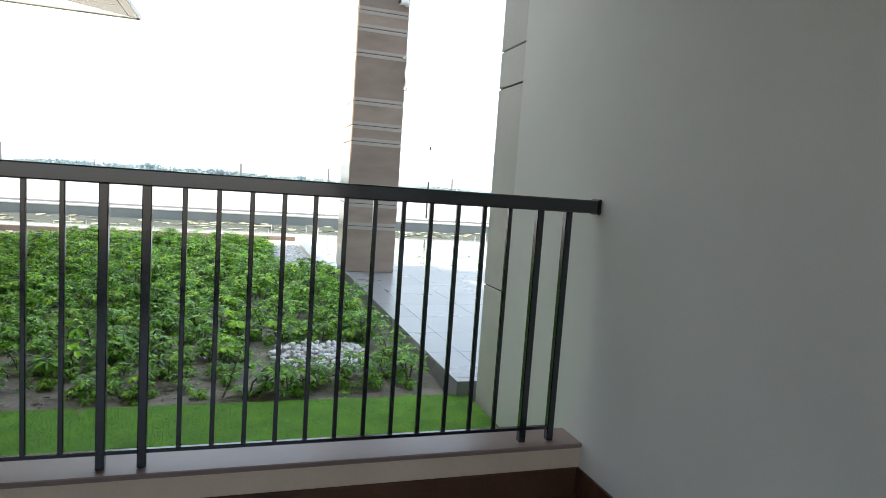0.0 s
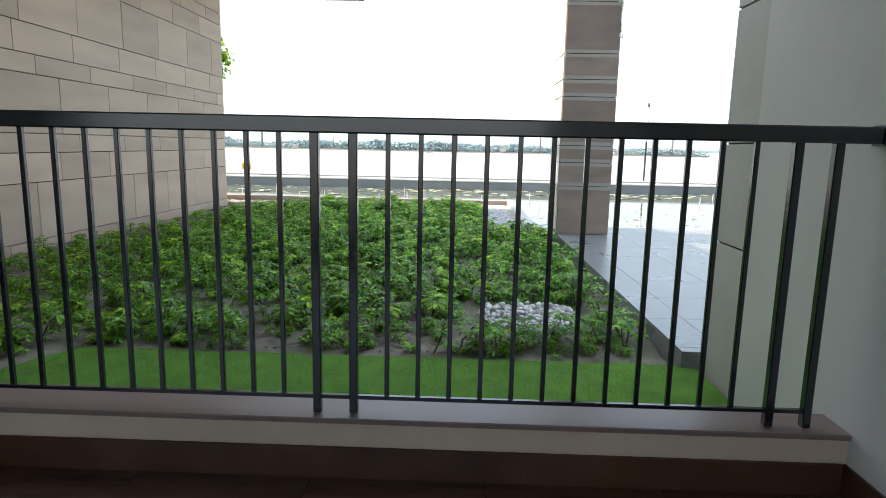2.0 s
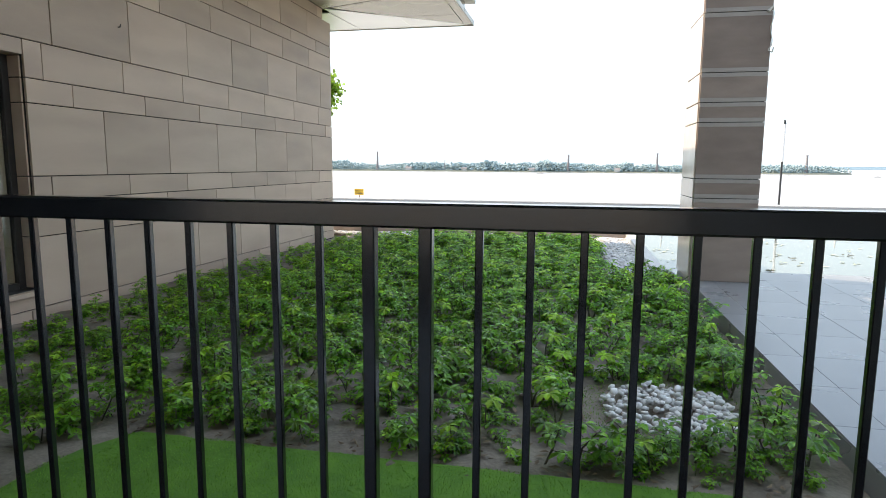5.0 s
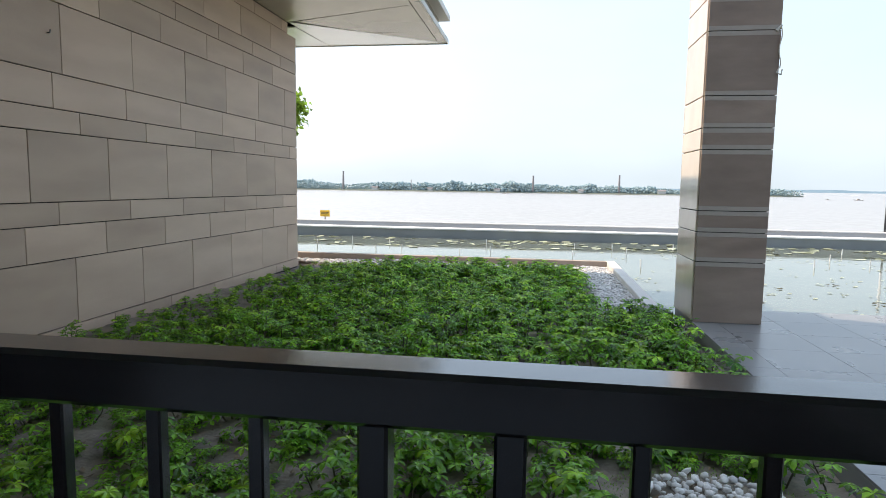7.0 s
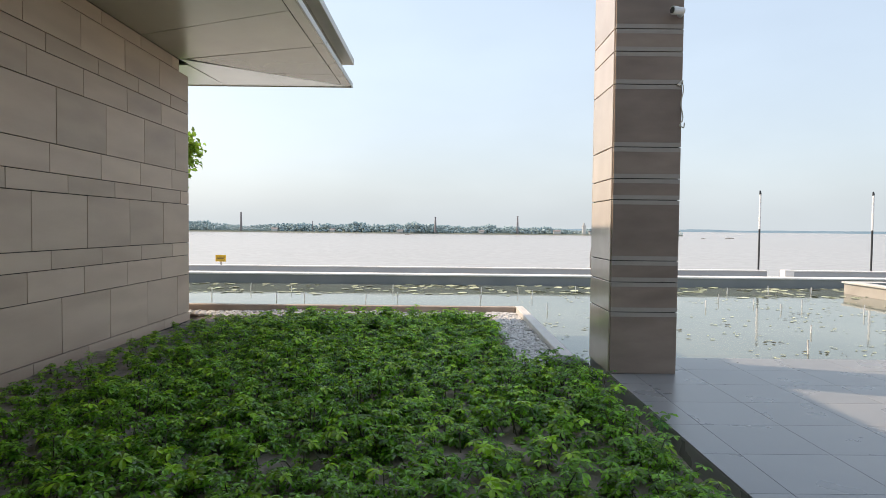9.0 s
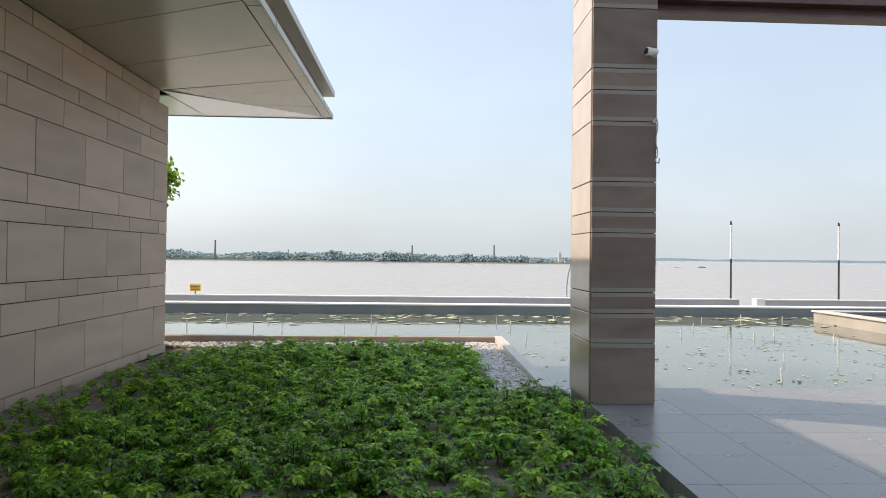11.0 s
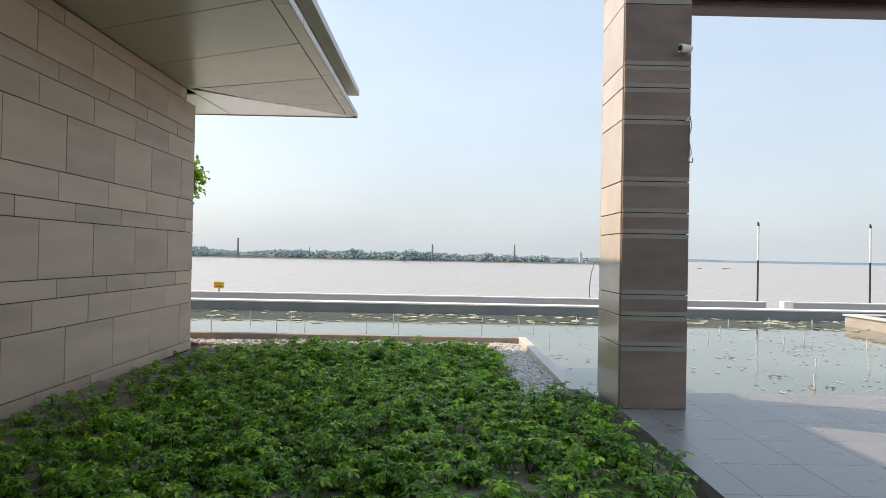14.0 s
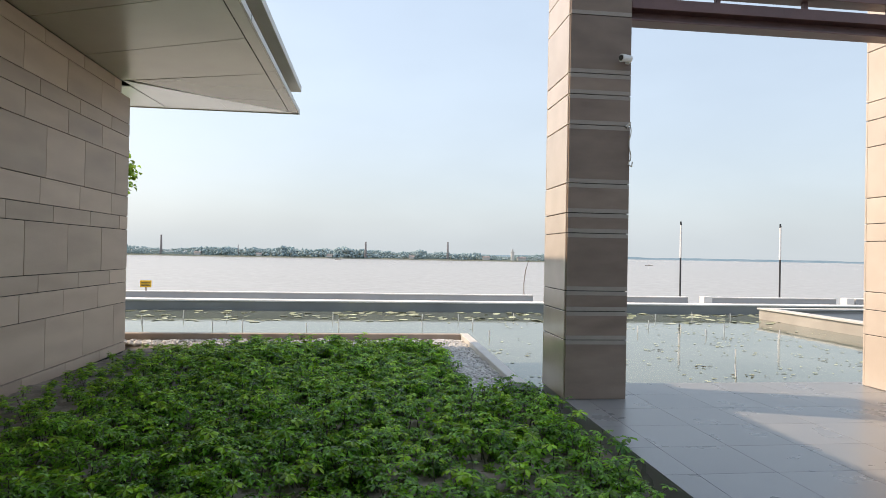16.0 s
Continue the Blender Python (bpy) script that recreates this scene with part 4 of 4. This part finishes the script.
# ---- tree behind the stone house ----
def broad_tree(x, y, base, tall, spread, seed):
    r = random.Random(seed)
    t = thing("tree", "broad-leaved green tree behind the stone house", "tree", at=(x, y, base))
    bm = bmesh.new()
    tips = []
    add_tube(bm, (0, 0, 0), (0.05, 0, tall * 0.45), 0.13, 0.09, 10)
    for i in range(13):
        a = i * 2.4
        z0 = tall * (0.3 + 0.04 * i * 0.6)
        out = spread * r.uniform(0.55, 0.95)
        p0 = Vector((0.03, 0, min(z0, tall * 0.44)))
        p1 = p0 + Vector((math.cos(a) * out * 0.5, math.sin(a) * out * 0.5, tall * 0.12))
        p2 = Vector((math.cos(a) * out, math.sin(a) * out, tall * r.uniform(0.68, 0.98)))
        add_tube(bm, p0, p1, 0.05, 0.03, 6)
        add_tube(bm, p1, p2, 0.03, 0.01, 6)
        tips += [p1.lerp(p2, 0.5), p2, p1.lerp(p2, 0.8)]
    part("trunk", bm, BARK, t)
    leaf = ([], [], [])
    for c in tips:
        if c.z < 0.7 * tall:
            continue
        for k in range(150):
            at = c + Vector((r.gauss(0, 0.17), r.gauss(0, 0.17), r.gauss(0, 0.17)))
            way = Vector((r.uniform(-1, 1), r.uniform(-1, 1), r.uniform(-0.8, 0.3))).normalized()
            leaflet(*leaf, 0, at, way, way.orthogonal().normalized(), r.uniform(0.1, 0.17), r.uniform(0.08, 0.13))
    crown = new("crown", raw_mesh("crown", leaf[0], leaf[1], TREE_LEAF))
    crown.parent = t


structure("ground_island", boxes((-14, -6.5, 12.6, 15.5, -0.5, 0.0)), SOIL, "raised soil island beside the house", "soil")
broad_tree(-7.2, 14.0, 0.0, 3.7, 1.5, 4)

# ---- the far bank ----
FAR = 900.0
bm = bmesh.new()
shore = [(-1500, FAR - 6), (-700, FAR + 10), (-300, FAR - 4), (0, FAR + 4), (200, FAR - 3), (330, FAR), (366, FAR + 25), (380, FAR + 90), (300, FAR + 500), (-1500, FAR + 500)]
a = [bm.verts.new((x, y, RIVER_Z - 1)) for x, y in shore]
c = [bm.verts.new((x, y + (3 if y < FAR + 200 else 0), RIVER_Z + 1.6)) for x, y in shore]
bm.faces.new(c)
for i in range(len(shore)):
    j = (i + 1) % len(shore)
    bm.faces.new((a[i], a[j], c[j], c[i]))
bmesh.ops.recalc_face_normals(bm, faces=bm.faces)
structure("ground_far_bank", bm, FAR_LAND, "low far river bank in haze", "river bank")
bm = bmesh.new()
crest = [(250 + 22 * i, 8.5 + 5.0 * max(0, noise.noise((i * 0.11, 3, 0)) + 0.35) + 1.4 * noise.noise((i * 0.7, 8, 0))) for i in range(120)]
front = [bm.verts.new((x, 2700, RIVER_Z - 1)) for x, h in crest]
ridge = [bm.verts.new((x, 2740, RIVER_Z + max(1.2, h))) for x, h in crest]
back = [bm.verts.new((x, 2800, RIVER_Z - 1)) for x, h in crest]
for i in range(len(crest) - 1):
    bm.faces.new((front[i], front[i + 1], ridge[i + 1], ridge[i]))
    bm.faces.new((ridge[i], ridge[i + 1], back[i + 1], back[i]))
structure("ground_far_shore", bm, FAR_SHORE, "thin distant shoreline with haze painted into its blue", "river bank")

rng = random.Random(9)
bm = bmesh.new()
bmesh.ops.create_icosphere(bm, subdivisions=1, radius=1.0)
BV = np.array([tuple(v.co) for v in bm.verts])
BF = [tuple(v.index for v in f.verts) for f in bm.faces]
bm.free()
vs, fs, n0 = [], [], 0
for i in range(11000):
    x = rng.uniform(-820, 368)
    y = FAR + rng.uniform(8, 70) + (25 if x > 330 else 0)
    big = 0.75 + 0.5 * noise.noise((x * 0.012, 0, 2)) + 0.25 * noise.noise((x * 0.06, 0, 5))
    h = rng.uniform(0.8, 2.4) * big * (1.25 if -250 < x < 200 else 0.9)
    w = h * rng.uniform(0.7, 1.3)
    if rng.random() < 0.05:
        h, w = h * 1.5, w * 0.4
    k = rng.uniform(0, 100)
    bump = np.array([1 + 0.45 * noise.noise(Vector(v * 1.9) + Vector((k, 0, 0))) for v in BV])[:, None]
    vs.append(BV * bump * np.array((w, w, h)) + np.array((x, y, RIVER_Z + 1.0 + h * 0.7 + rng.random() ** 1.2 * 13 * big * (1 if x < 120 else 0.8))))
    fs += [tuple(q + n0 for q in f) for f in BF]
    n0 += len(BV)
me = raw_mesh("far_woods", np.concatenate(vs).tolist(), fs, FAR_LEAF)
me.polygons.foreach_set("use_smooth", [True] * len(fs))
tagged(new("far_woods", me), "line of trees on the far bank, haze painted into the green", "woods", kind="stuff")

for x, h, r in ((-296, 27, 1.5), (-8, 23, 1.5), (114, 25, 1.4), (-190, 15, 0.7), (305, 23, 1.5)):
    s = thing("chimney", "tall thin brick kiln chimney on the far bank", "chimney", "far chimneys", at=(x, FAR + 12, RIVER_Z + 1.5))
    part("shaft", tubes(((0, 0, 0), (0, 0, h), r * 1.3, r * 0.75), sides=12), BRICK_FAR, s)
    part("rim", tubes(((0, 0, h + 0.02), (0, 0, h + 0.8), r * 0.95), sides=12), BRICK_FAR, s)
for i, (x, w, h) in enumerate(((-245, 9, 3.5), (-160, 7, 3), (-60, 8, 3), (60, 7, 3), (172, 10, 4), (226, 12, 3.5))):
    s = thing("far_house", "small pale house among the trees of the far bank", "house", "far houses", at=(x, FAR + 5, RIVER_Z + 1.55))
    part("wall", boxes((-w / 2, w / 2, 0, 8, 0, h)), WHITE_CAP, s)
    bm = bmesh.new()
    q = [bm.verts.new(p) for p in ((-w / 2 - 0.6, -0.6, h + 0.02), (w / 2 + 0.6, -0.6, h + 0.02), (w / 2 + 0.6, 8.6, h + 0.02), (-w / 2 - 0.6, 8.6, h + 0.02), (-w / 2 - 0.6, 4, h + 2), (w / 2 + 0.6, 4, h + 2))]
    for f in ((0, 1, 5, 4), (2, 3, 4, 5), (0, 4, 3), (1, 2, 5), (3, 2, 1, 0)):
        bm.faces.new([q[k] for k in f])
    part("roof", bm, BRICK_FAR, s)


tower = thing("far_tower", "slim white tower among the trees of the far bank", "tower", at=(212, FAR + 6, RIVER_Z + 1.55))
part("shaft", boxes((-2, 2, 0, 4, 0, 12), bevel=0.1), WHITE_CAP, tower)
part("gallery", boxes((-2.6, 2.6, -0.6, 4.6, 12.02, 13.2), bevel=0.1), WHITE_CAP, tower)
part("top", boxes((-1.2, 1.2, 0.8, 3.2, 13.22, 17), bevel=0.1), WHITE_CAP, tower)


def boat(x, y, size):
    s = thing("river_boat", "small dark wooden boat on the river", "boat", "river boats", at=(x, y, RIVER_Z))
    bm = bmesh.new()
    left, right, keel = [], [], []
    for i in range(9):
        f = i / 8 * 2 - 1
        w = 0.16 * size * (1 - f * f) ** 0.7
        z = 0.12 * size * (0.6 + 0.9 * f * f)
        left.append(bm.verts.new((f * size, -w, z)))
        right.append(bm.verts.new((f * size, w, z)))
        keel.append(bm.verts.new((f * size * 0.9, 0, -0.05 * size)))
    for i in range(8):
        bm.faces.new((left[i], left[i + 1], keel[i + 1], keel[i]))
        bm.faces.new((keel[i], keel[i + 1], right[i + 1], right[i]))
        bm.faces.new((left[i], right[i], right[i + 1], left[i + 1]))
    part("hull", bm, BARK, s)
    part("cabin", boxes((-0.3 * size, 0.25 * size, -0.1 * size, 0.1 * size, 0.1 * size, 0.3 * size), bevel=0.02 * size), KERB_BROWN, s)


boat(330, 700, 5)
boat(296, 690, 3)
boat(-40, 760, 4)

# ---- stones, tiles and slabs of the setting ----
# sandstone blocks of the house
ROWS = [(3.995, 4.185, 7.69), (3.555, 3.995, 6.215), (3.345, 3.555, 6.585), (3.01, 3.345, 6.265), (2.367, 3.01, 5.73), (2.04, 2.367, 6.63), (1.825, 2.04, 5.93),
        (1.18, 1.825, 6.315), (0.965, 1.18, 6.635), (0.635, 0.965, 6.235), (-0.01, 0.635, 5.79), (-0.16, -0.01, 6.3)]
PITCH, J = 1.026, 0.0045
rng = random.Random(31)
for z0, z1, phase in ROWS:
    cuts = [phase + PITCH * k for k in range(-9, 6)]
    end = HIP_Y if z0 > 3.9 else END_Y
    cuts = [-2.0] + [c for c in cuts if -1.9 < c < end - 0.12] + [end]
    for a, c in zip(cuts, cuts[1:]):
        spans = [(a, c)]
        if z0 < WZ1 - 0.05 and z1 > WZ0 + 0.05:
            spans = [(p, q) for p, q in ((a, min(c, WY0)), (max(a, WY1), c)) if q - p > 0.05]
            p, q = max(a, WY0), min(c, WY1)
            if q - p > 0.05 and z1 > WZ1:
                piece("block", house, SANDSTONE, WALL_X - 0.03, WALL_X, p + J, q - J, WZ1 - 0.018, z1 - J, 0.003)
            if q - p > 0.05 and z0 < WZ0 - 0.06:
                piece("block", house, SANDSTONE, WALL_X - 0.03, WALL_X, p + J, q - J, z0 + J, WZ0 - 0.056, 0.003)
        for p, q in spans:
            proud = 0.012 if z1 < 0 else rng.choice((0.0, 0.0, 0.002))
            piece("block", house, SANDSTONE, WALL_X - 0.03, WALL_X + proud, p + J, q - J, z0 + J, z1 - J, 0.003)
    # end wall
    for k in range(5):
        x = WALL_X - 0.035 - k * 1.02
        piece("block", house, SANDSTONE, x - 1.02 + J, x - J, end - 0.03, end - 0.001, z0 + J, z1 - J, 0.003)
# reveal of the window
for z0, z1 in ((0.165, 0.635), (0.635, 0.965), (0.965, 1.18), (1.18, 1.825), (1.825, 2.04), (2.04, 2.228)):
    piece("reveal_stone", house, SANDSTONE, WALL_X - T, WALL_X - 0.031, WY1 - 0.02, WY1 - 0.001, z0 + J, z1 - J, 0.003)
    piece("reveal_stone", house, SANDSTONE, WALL_X - T, WALL_X - 0.031, WY0 + 0.001, WY0 + 0.02, z0 + J, z1 - J, 0.003)
piece("lintel_stone", house, SANDSTONE, WALL_X - T, WALL_X - 0.031, WY0 + 0.001, WY1 - 0.001, WZ1 - 0.02, WZ1 - 0.001, 0.003)

# cladding of the wall end
for a, c in zip((-0.3, 0.675, 1.18, 1.832, 2.045, 2.68, 3.0, 3.6, 4.2, 4.8, 5.4), (0.675, 1.18, 1.832, 2.045, 2.68, 3.0, 3.6, 4.2, 4.8, 5.4, 6.0)):
    piece("cladding_slab", pier, GREY_CLAD, RIGHT_X + 0.024, RIGHT_X + 0.298, 0.853, RIGHT_END, a + J, c - J, 0.003)

# terrace paving
S = 0.592
xs = [1.745] + [1.99 + S * i for i in range(0, 20)]
ys = [1.265] + [3.71 + S * i for i in range(-4, 5)] + [6.66]
ys = sorted({round(v, 3) for v in ys if v <= 6.66})
for xa, xb in zip(xs, xs[1:]):
    for ya, yb in zip(ys, ys[1:]):
        if yb - ya > 0.05:
            piece("paving_slab", pavement, PAVING, xa + 0.0014, xb - 0.0014, ya + 0.0014, yb - 0.0014, PAVE_Z - 0.03, PAVE_Z, 0.0012)

# balcony tiles
for i in range(14):
    for j in range(9):
        x1, y1 = RIGHT_X - 0.016 - i * 0.6, -0.078 - j * 0.6
        if x1 - 0.6 > -6.3:
            piece("floor_tile", floor, FLOOR_TILE, x1 - 0.5985, x1, y1 - 0.5985, y1, -0.018, 0.0, 0.0015)
